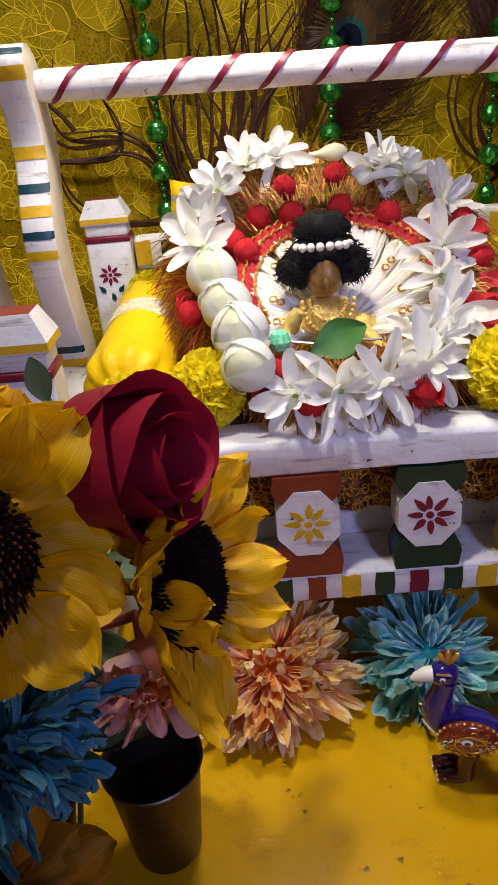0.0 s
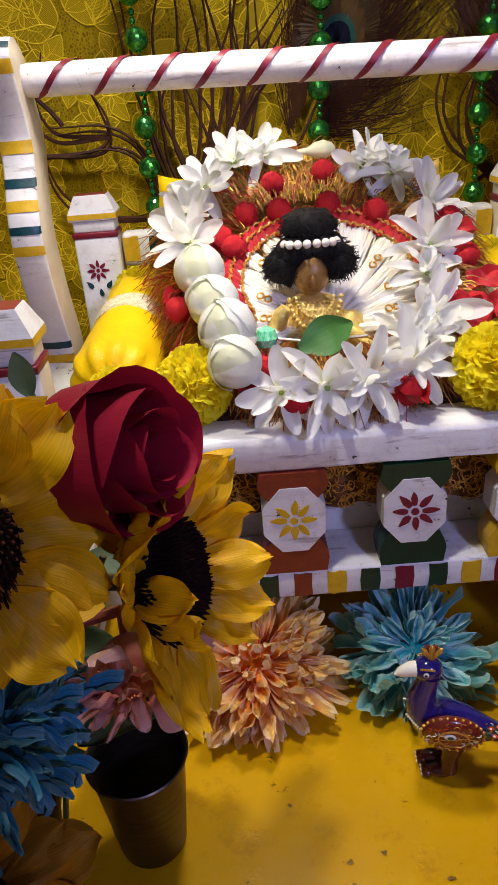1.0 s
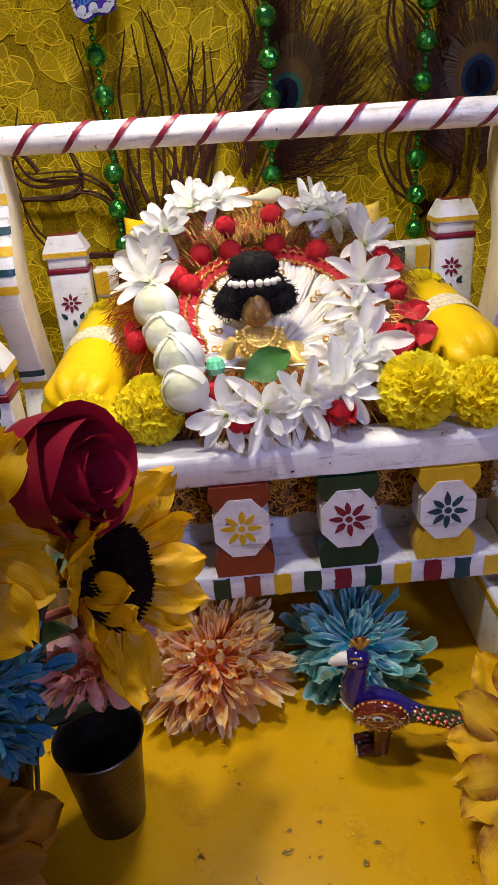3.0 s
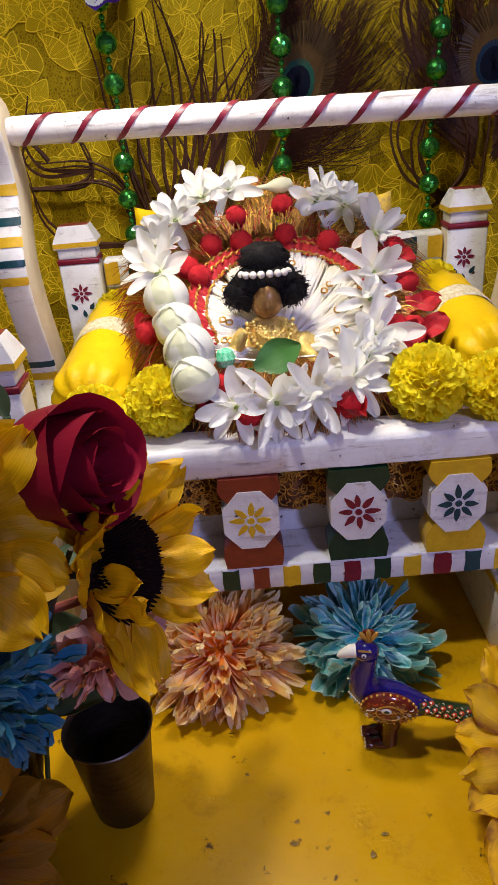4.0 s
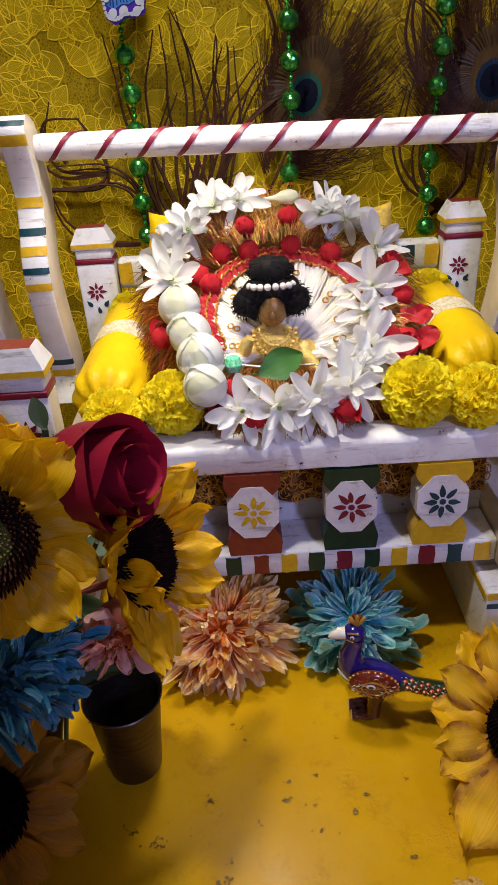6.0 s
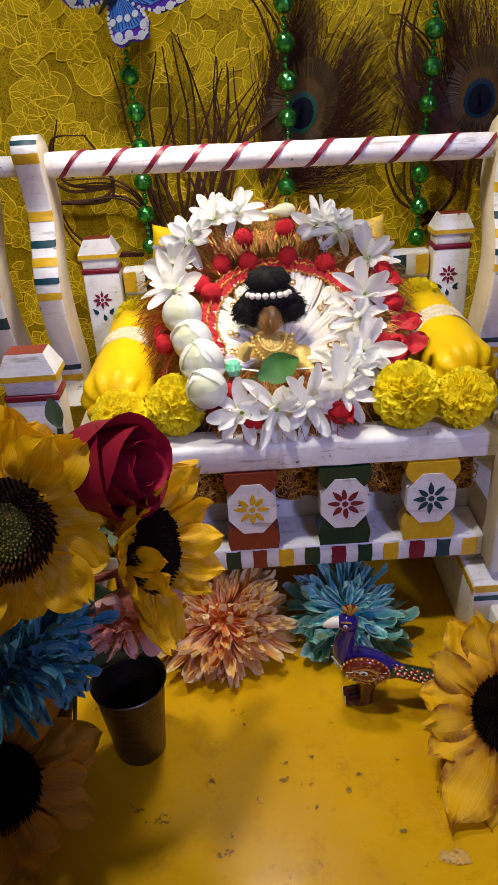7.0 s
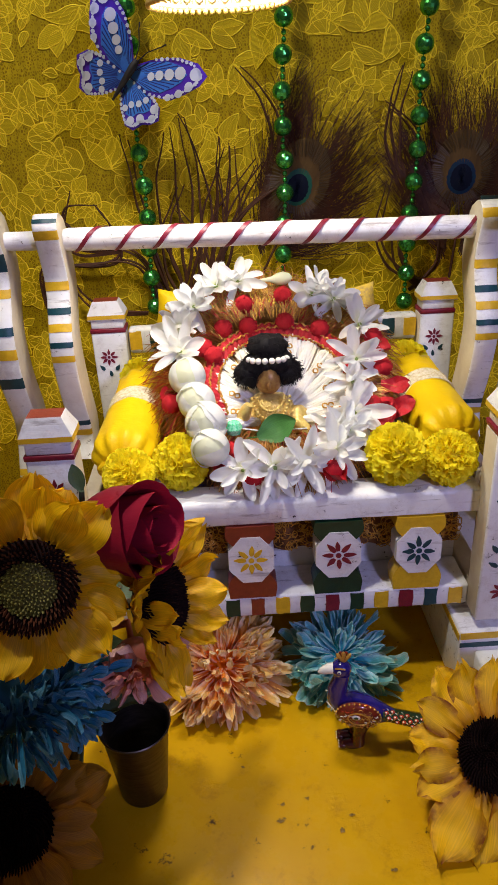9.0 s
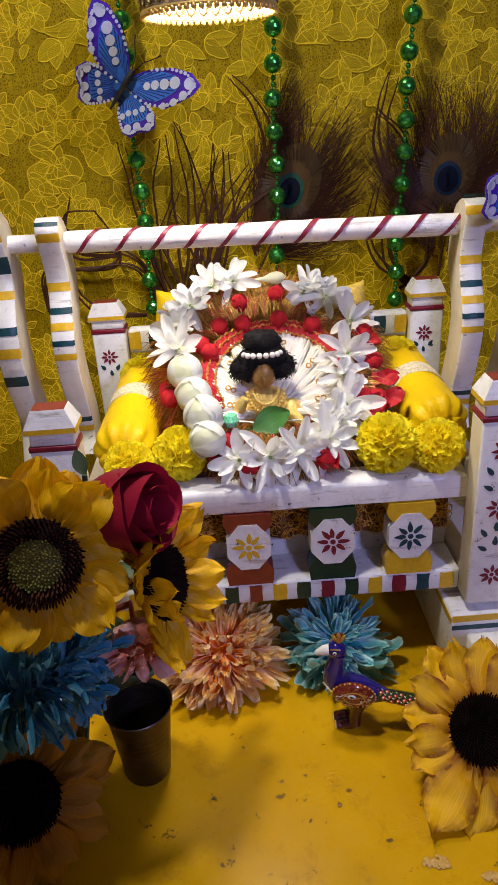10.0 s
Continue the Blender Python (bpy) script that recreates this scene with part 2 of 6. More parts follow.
HAIR = surface("black_hair", (0.008, 0.007, 0.008), (0.02, 0.017, 0.016), 0.6, 300, fine=1400, bump_mm=1.2, stretch=(1, 1, 0.25), spec=0.15)
PEARL = surface("pearl", (0.85, 0.80, 0.72), (0.80, 0.74, 0.66), 0.22, 100, bump_mm=0)
FIG_GOLD = surface("figurine_gold", (0.98, 0.76, 0.26), (0.80, 0.54, 0.12), 0.30, 420, metal=0.45, fine=700, bump_mm=1.2)
FIG_FACE = surface("figurine_brass", (0.30, 0.14, 0.045), (0.46, 0.27, 0.07), 0.35, 300, metal=0.25, fine=600, bump_mm=0.3)  # plain worn gilt
BEAD = surface("green_metallic_bead", (0.09, 0.46, 0.10), (0.05, 0.32, 0.06), 0.20, 200, metal=0.9, bump_mm=0)
GEM = surface("green_gem", (0.02, 0.55, 0.20), (0.45, 0.90, 0.65), 0.08, 700, metal=0.0, bump_mm=0)
SILVER = surface("silver", (0.75, 0.75, 0.75), (0.6, 0.6, 0.6), 0.25, 300, metal=1.0, bump_mm=0)
STEEL = surface("worn_steel", (0.15, 0.12, 0.10), (0.075, 0.06, 0.05), 0.42, 90, metal=1.0, fine=500, bump_mm=0.1, stretch=(1, 1, 6))
BARB = surface("brown_feather_barb", (0.085, 0.032, 0.014), (0.045, 0.017, 0.009), 0.65, 200, bump_mm=0, spec=0.2)
EYE_B = surface("feather_bronze", (0.110, 0.062, 0.018), (0.065, 0.036, 0.012), 0.75, 120, fine=1500, bump_mm=0.4, stretch=(1, 1, 0.2), spec=0.1)
EYE_T = surface("feather_teal", (0.008, 0.085, 0.035), (0.006, 0.05, 0.035), 0.5, 120, spec=0.2, fine=1500, bump_mm=0.3)
EYE_V = surface("feather_dark_blue", (0.004, 0.016, 0.040), (0.004, 0.024, 0.040), 0.5, 120, spec=0.15, fine=1500, bump_mm=0.3)
EYE_R = surface("feather_bronze_barb", (0.085, 0.050, 0.018), (0.040, 0.022, 0.010), 0.55, 300, bump_mm=0)
EYE_N = surface("feather_navy", (0.003, 0.004, 0.012), (0.003, 0.006, 0.014), 0.6, 120, spec=0.1, fine=1500, bump_mm=0.3)
WING_D = surface("navy_wing_film", (0.012, 0.02, 0.26), (0.01, 0.015, 0.20), 0.4, 60, bump_mm=0.1)
WING_B = surface("blue_wing_film", (0.03, 0.14, 0.66), (0.05, 0.24, 0.80), 0.45, 60, bump_mm=0.1)
WING_V = surface("violet_wing_film", (0.09, 0.02, 0.52), (0.06, 0.015, 0.42), 0.35, 60, bump_mm=0.1)
WING_W = surface("white_wing_spot", (0.70, 0.74, 0.90), (0.62, 0.66, 0.86), 0.4, 90, bump_mm=0)
BLACK = surface("black_plastic", (0.012, 0.01, 0.012), (0.02, 0.016, 0.016), 0.5, 200, bump_mm=0.2)
PEA_B = surface("navy_enamel", (0.012, 0.008, 0.12), (0.02, 0.012, 0.16), 0.15, 200, bump_mm=0.05, coat=0.6)
PEA_R = surface("maroon_enamel", (0.20, 0.026, 0.012), (0.11, 0.012, 0.010), 0.15, 200, bump_mm=0.05, coat=0.6)
PEA_L = surface("dark_maroon_enamel", (0.075, 0.010, 0.008), (0.05, 0.006, 0.006), 0.2, 200, bump_mm=0.05, coat=0.4)
PEA_K = surface("dark_green_enamel", (0.012, 0.03, 0.015), (0.02, 0.05, 0.02), 0.18, 300, bump_mm=0.05, coat=0.6)
PEA_G = surface("gilt_line", (0.65, 0.38, 0.08), (0.50, 0.26, 0.05), 0.35, 300, metal=0.6, bump_mm=0)
PEA_W = surface("white_enamel", (0.80, 0.76, 0.68), (0.74, 0.70, 0.60), 0.2, 300, bump_mm=0)
PEA_P = surface("red_enamel", (0.62, 0.06, 0.03), (0.50, 0.04, 0.02), 0.2, 300, bump_mm=0)
GILT = surface("gilt_filigree", (0.20, 0.13, 0.05), (0.12, 0.08, 0.03), 0.4, 300, metal=0.6, bump_mm=0.3)
GILT_L = surface("bright_gilt", (0.85, 0.60, 0.20), (0.70, 0.45, 0.12), 0.3, 300, metal=0.5, bump_mm=0.2)
CHIP = surface("bare_plaster_chip", (0.60, 0.38, 0.12), (0.56, 0.31, 0.04), 0.6, 300, fine=500, bump_mm=0.6)
TREE = surface("brown_stalk", (0.10, 0.07, 0.03), (0.06, 0.05, 0.025), 0.6, 200)
GLOW = bpy.data.materials.new("lit_diffuser")
n_, l_, b_ = nodes_of(GLOW)
b_.inputs["Base Color"].default_value = (0.9, 0.85, 0.7, 1)
b_.inputs["Emission Color"].default_value = (1.0, 0.86, 0.55, 1)
b_.inputs["Emission Strength"].default_value = 1.6

# ---- building tools ----
I4 = Matrix.Identity(4)
rnd = random.Random(7)


class Mesher:
    """Collects vertices, faces, material slots and the petal coordinates of one mesh."""

    def __init__(self):
        self.v, self.f, self.m, self.a = [], [], [], []

    def add(self, verts, faces, mat=0, attr=None):
        k = len(self.v)
        self.v += [tuple(p) for p in verts]
        self.f += [tuple(i + k for i in f) for f in faces]
        self.m += [mat] * len(faces)
        self.a += attr if attr else [(0, 0, 0)] * len(verts)

    def grid(self, rows, mat=0, attr=None, wrap=False):
        w = len(rows[0])
        verts = [p for r in rows for p in r]
        faces = []
        for i in range(len(rows) - 1):
            for j in range(w if wrap else w - 1):
                k = (j + 1) % w
                faces.append((i * w + j, i * w + k, (i + 1) * w + k, (i + 1) * w + j))
        self.add(verts, faces, mat, attr)

    def lathe(self, prof, n=20, M=I4, mat=0, squash=1.0):
        rows = [[M @ Vector((r * math.cos(a), r * squash * math.sin(a), z)) for a in [2 * math.pi * j / n for j in range(n)]] for r, z in prof]
        self.grid(rows, mat, None, True)

    def tube(self, pts, radii, n=6, mat=0, caps=True):
        pts = [Vector(p) for p in pts]
        if not isinstance(radii, (list, tuple)):
            radii = [radii] * len(pts)
        rows = []
        side = None
        for i, p in enumerate(pts):
            d = (pts[min(i + 1, len(pts) - 1)] - pts[max(i - 1, 0)]).normalized()
            if side is None:
                side = d.orthogonal().normalized()
            side = (side - d * side.dot(d)).normalized()
            up = d.cross(side)
            rows.append([p + (side * math.cos(a) + up * math.sin(a)) * radii[i] for a in [2 * math.pi * j / n for j in range(n)]])
        k = len(self.v)
        self.grid(rows, mat, None, True)
        if caps:
            self.f += [tuple(k + j for j in reversed(range(n))), tuple(k + (len(pts) - 1) * n + j for j in range(n))]
            self.m += [mat, mat]

    def ball(self, c, r, n=12, mat=0, M=I4, lump=0.0, seed=0.0):
        """r: one radius or three."""
        r = (r, r, r) if isinstance(r, (int, float)) else r
        rows = []
        for i in range(n // 2 + 1):
            t = math.pi * min(max(i / (n // 2), 0.004), 0.996)
            row = []
            for j in range(n):
                a = 2 * math.pi * j / n
                d = Vector((math.sin(t) * math.cos(a), math.sin(t) * math.sin(a), math.cos(t)))
                k = 1 + (lump * noise.noise(d * 2.3 + Vector((seed, seed * 1.7, 3))) if lump else 0)
                row.append(M @ (Vector(c) + Vector((d.x * r[0], d.y * r[1], d.z * r[2])) * k))
            rows.append(row)
        self.grid(rows, mat, None, True)

    def box(self, x0, x1, y0, y1, z0, z1, bev=0.0015, mat=0, M=I4, seg=2):
        bm = bmesh.new()
        bmesh.ops.create_cube(bm, size=1)
        for p in bm.verts:
            p.co = Vector(((x0 + x1) / 2 + p.co.x * (x1 - x0), (y0 + y1) / 2 + p.co.y * (y1 - y0), (z0 + z1) / 2 + p.co.z * (z1 - z0)))
        if bev:
            bmesh.ops.bevel(bm, geom=bm.edges[:], offset=bev, segments=seg, affect="EDGES", profile=0.5)
        bm.verts.index_update()
        self.add([M @ p.co for p in bm.verts], [[p.index for p in f.verts] for f in bm.faces], mat)
        bm.free()

    def slab(self, outline, thick, M=I4, mat=0):
        """A flat outline in x and y, given thickness along z from 0."""
        n = len(outline)
        verts = [M @ Vector((x, y, z)) for z in (0, thick) for x, y in outline]
        faces = [tuple(reversed(range(n))), tuple(range(n, 2 * n))] + [(j, (j + 1) % n, n + (j + 1) % n, n + j) for j in range(n)]
        self.add(verts, faces, mat)

    def petal(self, L, W, curl=0.5, cup=0.2, tip=1.0, blunt=0.6, wave=0.0, M=I4, mat=0, nu=8, nv=5, seed=0.0, base=0.25, twist=0.0, ragged=0.0):
        """A petal along y with its face to z. curl bends it up, in radians; blunt: how far out it is widest."""
        rows, at = [], []
        y = z = 0.0
        for i in range(nu):
            s = i / (nu - 1)
            ang = curl * (s - 0.5 / (nu - 1))
            if i:
                y += L / (nu - 1) * math.cos(ang)
                z += L / (nu - 1) * math.sin(ang)
            q = s ** (math.log(0.5) / math.log(blunt))
            w = W / 2 * max(base * (1 - s), math.sin(math.pi * min(q, 0.985)) ** tip)
            row = []
            for j in range(nv):
                v = 2 * j / (nv - 1) - 1
                dz = cup * w * v * v + wave * L * 0.1 * noise.noise(Vector((s * 3.1 + seed, v * 1.6, seed * 2.3)))
                dy = wave * L * 0.05 * noise.noise(Vector((v * 3, seed, 7))) * s
                if ragged:
                    dy += ragged * L * max(0.0, s - 0.6) * (noise.noise(Vector((v * 4.5, seed * 3.1, 2))) - 0.5 * v * v)
                tw = twist * s
                row.append(M @ Vector((w * v * math.cos(tw) - dz * math.sin(tw) * 0.3, y - math.sin(ang) * dz + dy, z + math.cos(ang) * dz + w * v * math.sin(tw))))
                at.append((s, v, abs(v)))
            rows.append(row)
        self.grid(rows, mat, at)

    def mesh(self, name, mats, smooth=True):
        me = bpy.data.meshes.new(name)
        me.from_pydata(self.v, [], self.f)
        for mt in mats if isinstance(mats, (list, tuple)) else [mats]:
            me.materials.append(mt)
        me.polygons.foreach_set("material_index", self.m)
        me.polygons.foreach_set("use_smooth", [smooth] * len(self.f))
        if any(a != (0, 0, 0) for a in self.a[:200]):
            at = me.attributes.new("petal", "FLOAT_VECTOR", "POINT")
            at.data.foreach_set("vector", [c for a in self.a for c in a])
        me.update()
        if smooth:
            me.set_sharp_from_angle(angle=radians(50))
        return me


def thing(name, M, label, category, group="", kind=""):
    ob = new(name)
    ob.empty_display_size = 0.01
    ob.matrix_world = M
    return tagged(ob, label, category, group, kind)


def put(name, mesh, parent, M=I4, label=""):
    ob = new(name, mesh)
    ob.parent = parent
    ob.matrix_basis = M
    return tagged(ob, label)


def part(name, mb, mats, parent, label="", M=I4, smooth=True):
    return put(name, mb.mesh(name, mats, smooth), parent, M, label)


def solo(name, mb, mats, label, category, M=I4, kind="", group="", smooth=True):
    ob = new(name, mb.mesh(name, mats, smooth))
    ob.matrix_world = M
    return tagged(ob, label, category, group, kind)


def at(x, y, z):
    return Matrix.Translation((x, y, z))


def turn(deg, axis):
    return Matrix.Rotation(radians(deg), 4, axis)


def facing(pos, axis, spin=0.0):
    """A pose at pos whose z points along axis."""
    return Matrix.Translation(pos) @ Vector(axis).normalized().to_track_quat("Z", "Y").to_matrix().to_4x4() @ turn(spin, "Z")


# front plane: x stays, y of a drawing goes up, z of a drawing comes to the viewer
FRONT = Matrix(((1, 0, 0, 0), (0, 0, -1, 0), (0, 1, 0, 0), (0, 0, 0, 1)))


def stroke(length, width, seed, n=6):
    """A brush stroke's outline along y, a little uneven."""
    r = random.Random(seed)
    left, right = [], []
    for i in range(n):
        s = i / (n - 1)
        w = width / 2 * (0.10 + 1.05 * math.sin(math.pi * (0.10 + 0.88 * s) ** 0.85)) * r.uniform(0.85, 1.1)
        right.append((w, s * length))
        left.append((-w * r.uniform(0.85, 1.1), s * length))
    return right + left[::-1]


def painted_flower(parent, M, petals, reach, mat, seed, leaves=False):
    mb = Mesher()
    r = random.Random(seed)
    for k in range(petals):
        a = 360 / petals * k + r.uniform(-6, 6)
        mb.slab(stroke(reach * r.uniform(0.62, 0.74), reach * 0.28, seed + k), 0.0004, M @ turn(a, "Z") @ at(0, reach * 0.3, 0))
    mb.slab([(reach * 0.17 * math.cos(a), reach * 0.17 * math.sin(a)) for a in [0.7 * j for j in range(9)]], 0.0005, M)
    ob = part("painted_flower", mb, mat, parent, smooth=False)
    if leaves:
        mb = Mesher()
        for x, y, a, k in ((-0.65, -1.25, 40, 1.0), (0.62, -1.3, -35, 1.0), (0.05, -2.0, 8, 0.9)):
            mb.slab(stroke(reach * 0.75 * k, reach * 0.36, seed + 9 + k), 0.0004, M @ at(x * reach, y * reach - reach * 0.25, 0) @ turn(a, "Z"))
        part("leaf_motif", mb, TEAL_P, parent, smooth=False)
    return ob


def daub(mb, x0, x1, y0, y1, M, seed, thick=0.0004, mat=0):
    """A hand-painted block with uneven edges."""
    r = random.Random(seed)
    j = 0.045 * (y1 - y0)
    out = [(x0 + (x1 - x0) * s, y0 + r.uniform(-j, j)) for s in (0, 0.33, 0.66, 1)]
    out += [(x1 + r.uniform(-j, j), y0 + (y1 - y0) * 0.5)]
    out += [(x0 + (x1 - x0) * s, y1 + r.uniform(-j, j)) for s in (1, 0.66, 0.33, 0)]
    out += [(x0 + r.uniform(-j, j), y0 + (y1 - y0) * 0.5)]
    mb.slab(out, thick, M, mat)


# ---- the setting ----
mb = Mesher()
rows = [[Vector((x, y, 0.0008 * noise.noise(Vector((x * 9, y * 9, 2))) - 0.0004)) for x in np.linspace(-0.75, 0.75, 61)] for y in np.linspace(-0.52, 0.272, 41)]
mb.grid(rows)
mb.box(-0.75, 0.75, -0.52, 0.272, -0.03, -0.002, 0.001)
solo("table_top", mb, TABLE, "yellow gloss-painted altar table top with chips", "table top", kind="structure")
mb = Mesher()
mb.box(-0.72, 0.72, -0.48, 0.27, -0.85, -0.032, 0.002)
solo("altar_base", mb, YELLOW_P, "yellow painted altar base under the table top", "altar base", kind="structure")
for name, b in (("floor", (-1.8, 1.8, -2.6, 0.5, -0.9, -0.85)), ("ceiling", (-1.8, 1.8, -2.6, 0.5, 1.7, 1.75)), ("wall_north", (-1.8, 1.8, 0.30, 0.40, -0.85, 1.7)),
                ("wall_south", (-1.8, 1.8, -2.6, -2.5, -0.85, 1.7)), ("wall_west", (-1.8, -1.7, -2.5, 0.30, -0.85, 1.7)), ("wall_east", (1.7, 1.8, -2.5, 0.30, -0.85, 1.7))):
    mb = Mesher()
    mb.box(*b, 0)
    solo(name, mb, PLASTER, "plain plastered " + name.split("_")[0] + " of the room", name.split("_")[0], kind="structure", smooth=False)

# unseen wall added to keep the room light off the bouquet side
mb = Mesher()
mb.box(-1.7, 0.165, -0.74, -0.64, -0.85, 1.7, 0.004)
solo("wall_light_block", mb, PLASTER, "unseen plastered wall added to block the room light on the left", "wall", kind="structure", smooth=False)

# lace curtain on the wall behind
curtain = thing("lace_curtain", at(0, 0.272, 0), "golden yellow floral lace curtain hung behind the swing", "curtain", kind="structure")
mb = Mesher()
rows = []
for z in np.linspace(0.003, 0.95, 60):
    rows.append([Vector((x, 0.0001 * noise.noise(Vector((x * 7, z * 2.0, 0.5))), z)) for x in np.linspace(-0.7, 0.7, 120)])
mb.grid(rows)
part("cloth", mb, NET, curtain)


def lace_motifs():
    fill, rim = Mesher(), Mesher()
    r = random.Random(21)

    def leaf(c, ang, L, W, bow):
        pts, uv, n = [], [], 10
        for i in range(2 * n):
            t = i / n if i < n else 2 - i / n
            w = W / 2 * math.sin(math.pi * t ** 0.8) ** 0.8 * (1 if i < n else -1) * (1 + 0.10 * math.sin(9 * t + ang * 3))
            x, y = w + bow * L * math.sin(math.pi * t), t * L
            ca, sa = math.cos(ang), math.sin(ang)
            pts.append((c[0] + x * ca - y * sa, c[1] + x * sa + y * ca))
            uv.append((t * L * 100, w * 100, 1.0))
        lift = r.uniform(-0.00045, -0.0002)
        mid = (sum(q[0] for q in pts) / len(pts), sum(q[1] for q in pts) / len(pts))
        fill.add([(mid[0], lift - 0.0002, mid[1])] + [(x, lift, z) for x, z in pts], [(0, 1 + j, 1 + (j + 1) % len(pts)) for j in range(len(pts))], 0, [(L * 50, 0.0, 1.0)] + uv)

        def cord(line, g, up):
            rows_ = []
            for j in range(len(line)):
                q, o, m_ = line[min(j + 1, len(line) - 1)], line[max(j - 1, 0)], line[j]
                d = Vector((q[0] - o[0], q[1] - o[1])).normalized()
                nx, nz = -d.y * g, d.x * g
                rows_.append([Vector((m_[0] + nx, lift + 0.0001, m_[1] + nz)), Vector((m_[0], lift - up, m_[1])), Vector((m_[0] - nx, lift + 0.0001, m_[1] - nz))])
            rim.grid(rows_)

        cord(pts + pts[:1], 0.00055, 0.00045)
        if r.random() < 0.6:
            cord([((pts[j][0] + pts[-j][0]) / 2, (pts[j][1] + pts[-j][1]) / 2) for j in range(1, n)], 0.00028, 0.00045)

    for i in range(-15, 16):
        for j in range(0, 21):
            c = (0.0255 * i + 0.013 * (j % 2) + r.uniform(-0.008, 0.008), 0.10 + 0.0245 * j + r.uniform(-0.008, 0.008))
            a0 = r.uniform(0, 6.28)
            pick = r.random()
            if pick < 0.36:
                m = r.choice((5, 6))
                for k in range(m):
                    leaf(c, a0 + k * 6.283 / m + r.uniform(-0.1, 0.1), r.uniform(0.015, 0.021), r.uniform(0.010, 0.014), 0.05)
            elif pick < 0.86:
                for k in range(2 if pick < 0.6 else 3):
                    leaf(c, a0 + (k - 1) * r.uniform(0.7, 1.3), r.uniform(0.020, 0.034), r.uniform(0.010, 0.016), r.uniform(-0.22, 0.22))
            else:
                for k in range(5):
                    leaf((c[0] + 0.006 * k * math.cos(a0), c[1] + 0.006 * k * math.sin(a0)), a0 + (-1) ** k * 1.1, 0.013, 0.007, 0.1)
    tagged(part("lace_motif", fill, LACE, curtain, smooth=False), kind="stuff")
    tagged(part("lace_cord", rim, LACE_RIM, curtain), kind="stuff")


lace_motifs()

# ---- the swing ----
stand = thing("swing_stand", at(0, 0.105, 0), "white painted wooden swing stand with wavy posts", "swing stand")
cradle = thing("swing_cradle", at(0, 0.105, 0.07), "white painted wooden cradle with coloured motifs", "cradle")
TO_S, TO_C = at(0, -0.105, 0), at(0, -0.105, -0.07)


def wavy_post(parent, back, x0, x1, z0, z1, phase, bands, round_top):
    def yf(z):
        return 0.0085 * math.sin((z - z0) / 0.062 * math.pi + phase) + 0.0012 * math.sin((z - z0) / 0.03 * math.pi)

    zs = list(np.linspace(z0, z1, 40))
    mb = Mesher()
    prof = []
    for z in zs:
        h = 0.0155
        if z > z1 - 0.012:
            h *= math.sqrt(max(0.05, 1 - ((z - z1 + 0.012) / 0.0125) ** 2))
        prof.append((z, 0.105 + yf(z) - h, 0.105 + yf(z) + h))
    e = 0.0012
    for xa, xb, m_ in ((x0, x1, 0),):
        ring = [[(xa + e, a), (xa, a + e), (xa, b - e), (xa + e, b), (xb - e, b), (xb, b - e), (xb, a + e), (xb - e, a)] for z, a, b in prof]
        mb.grid([[Vector((x, y, z)) for x, y in rr] for rr, (z, _, _) in zip(ring, prof)], 0, None, True)
        mb.add([Vector((x, y, prof[-1][0])) for x, y in ring[-1]], [tuple(range(8))])
        mb.add([Vector((x, y, prof[0][0])) for x, y in ring[0]], [tuple(reversed(range(8)))])
    # faces turned sideways get cream, darker than the white front
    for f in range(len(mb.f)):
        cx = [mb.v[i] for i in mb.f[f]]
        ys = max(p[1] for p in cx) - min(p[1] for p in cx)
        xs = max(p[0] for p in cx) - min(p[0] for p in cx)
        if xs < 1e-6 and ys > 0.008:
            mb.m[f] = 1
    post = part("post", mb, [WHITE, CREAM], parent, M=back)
    for k, (za, zb, mat) in enumerate(bands):
        bm_ = Mesher()
        r = random.Random(k + int(x0 * 1000))
        rows_ = []
        for i in range(6):
            z = za + (zb - za) * i / 5
            h = 0.0155
            if z > z1 - 0.012:
                h *= math.sqrt(max(0.05, 1 - ((z - z1 + 0.012) / 0.0125) ** 2))
            y = 0.105 + yf(z) - h
            w = r.uniform(-0.0003, 0.0003)
            rows_.append([Vector((x0 - 0.0001, y + 0.0011, z + w)), Vector((x0 + 0.0011, y - 0.0003, z)), Vector(((x0 + x1) / 2, y - 0.0003, z + w)), Vector((x1 - 0.0011, y - 0.0003, z)), Vector((x1 + 0.0001, y + 0.0011, z - w))])
        bm_.grid(rows_)
        part("painted_band", bm_, mat, post)
    return post


inner = [(0.331, 0.3375, YELLOW_P), (0.3425, 0.345, TEAL_P), (0.294, 0.3005, YELLOW_P), (0.278, 0.2825, TEAL_P), (0.2665, 0.272, YELLOW_P), (0.2555, 0.2595, TEAL_P), (0.2445, 0.2495, YELLOW_P), (0.186, 0.1905, TEAL_P), (0.177, 0.182, YELLOW_P)]
wavy_post(cradle, TO_C, -0.172, -0.155, 0.158, 0.347, 0.4, inner, True)
wavy_post(cradle, TO_C, 0.1430, 0.1600, 0.158, 0.341, 0.4, inner, True)
outer = [(0.333, 0.339, YELLOW_P), (0.309, 0.322, TEAL_P), (0.291, 0.297, YELLOW_P), (0.266, 0.272, TEAL_P), (0.248, 0.256, YELLOW_P), (0.224, 0.233, TEAL_P), (0.15, 0.155, YELLOW_P)]
wavy_post(stand, TO_S, -0.215, -0.197, 0.050, 0.353, 0.9, outer, True)
wavy_post(stand, TO_S, 0.183, 0.201, 0.050, 0.347, 0.9, outer, True)

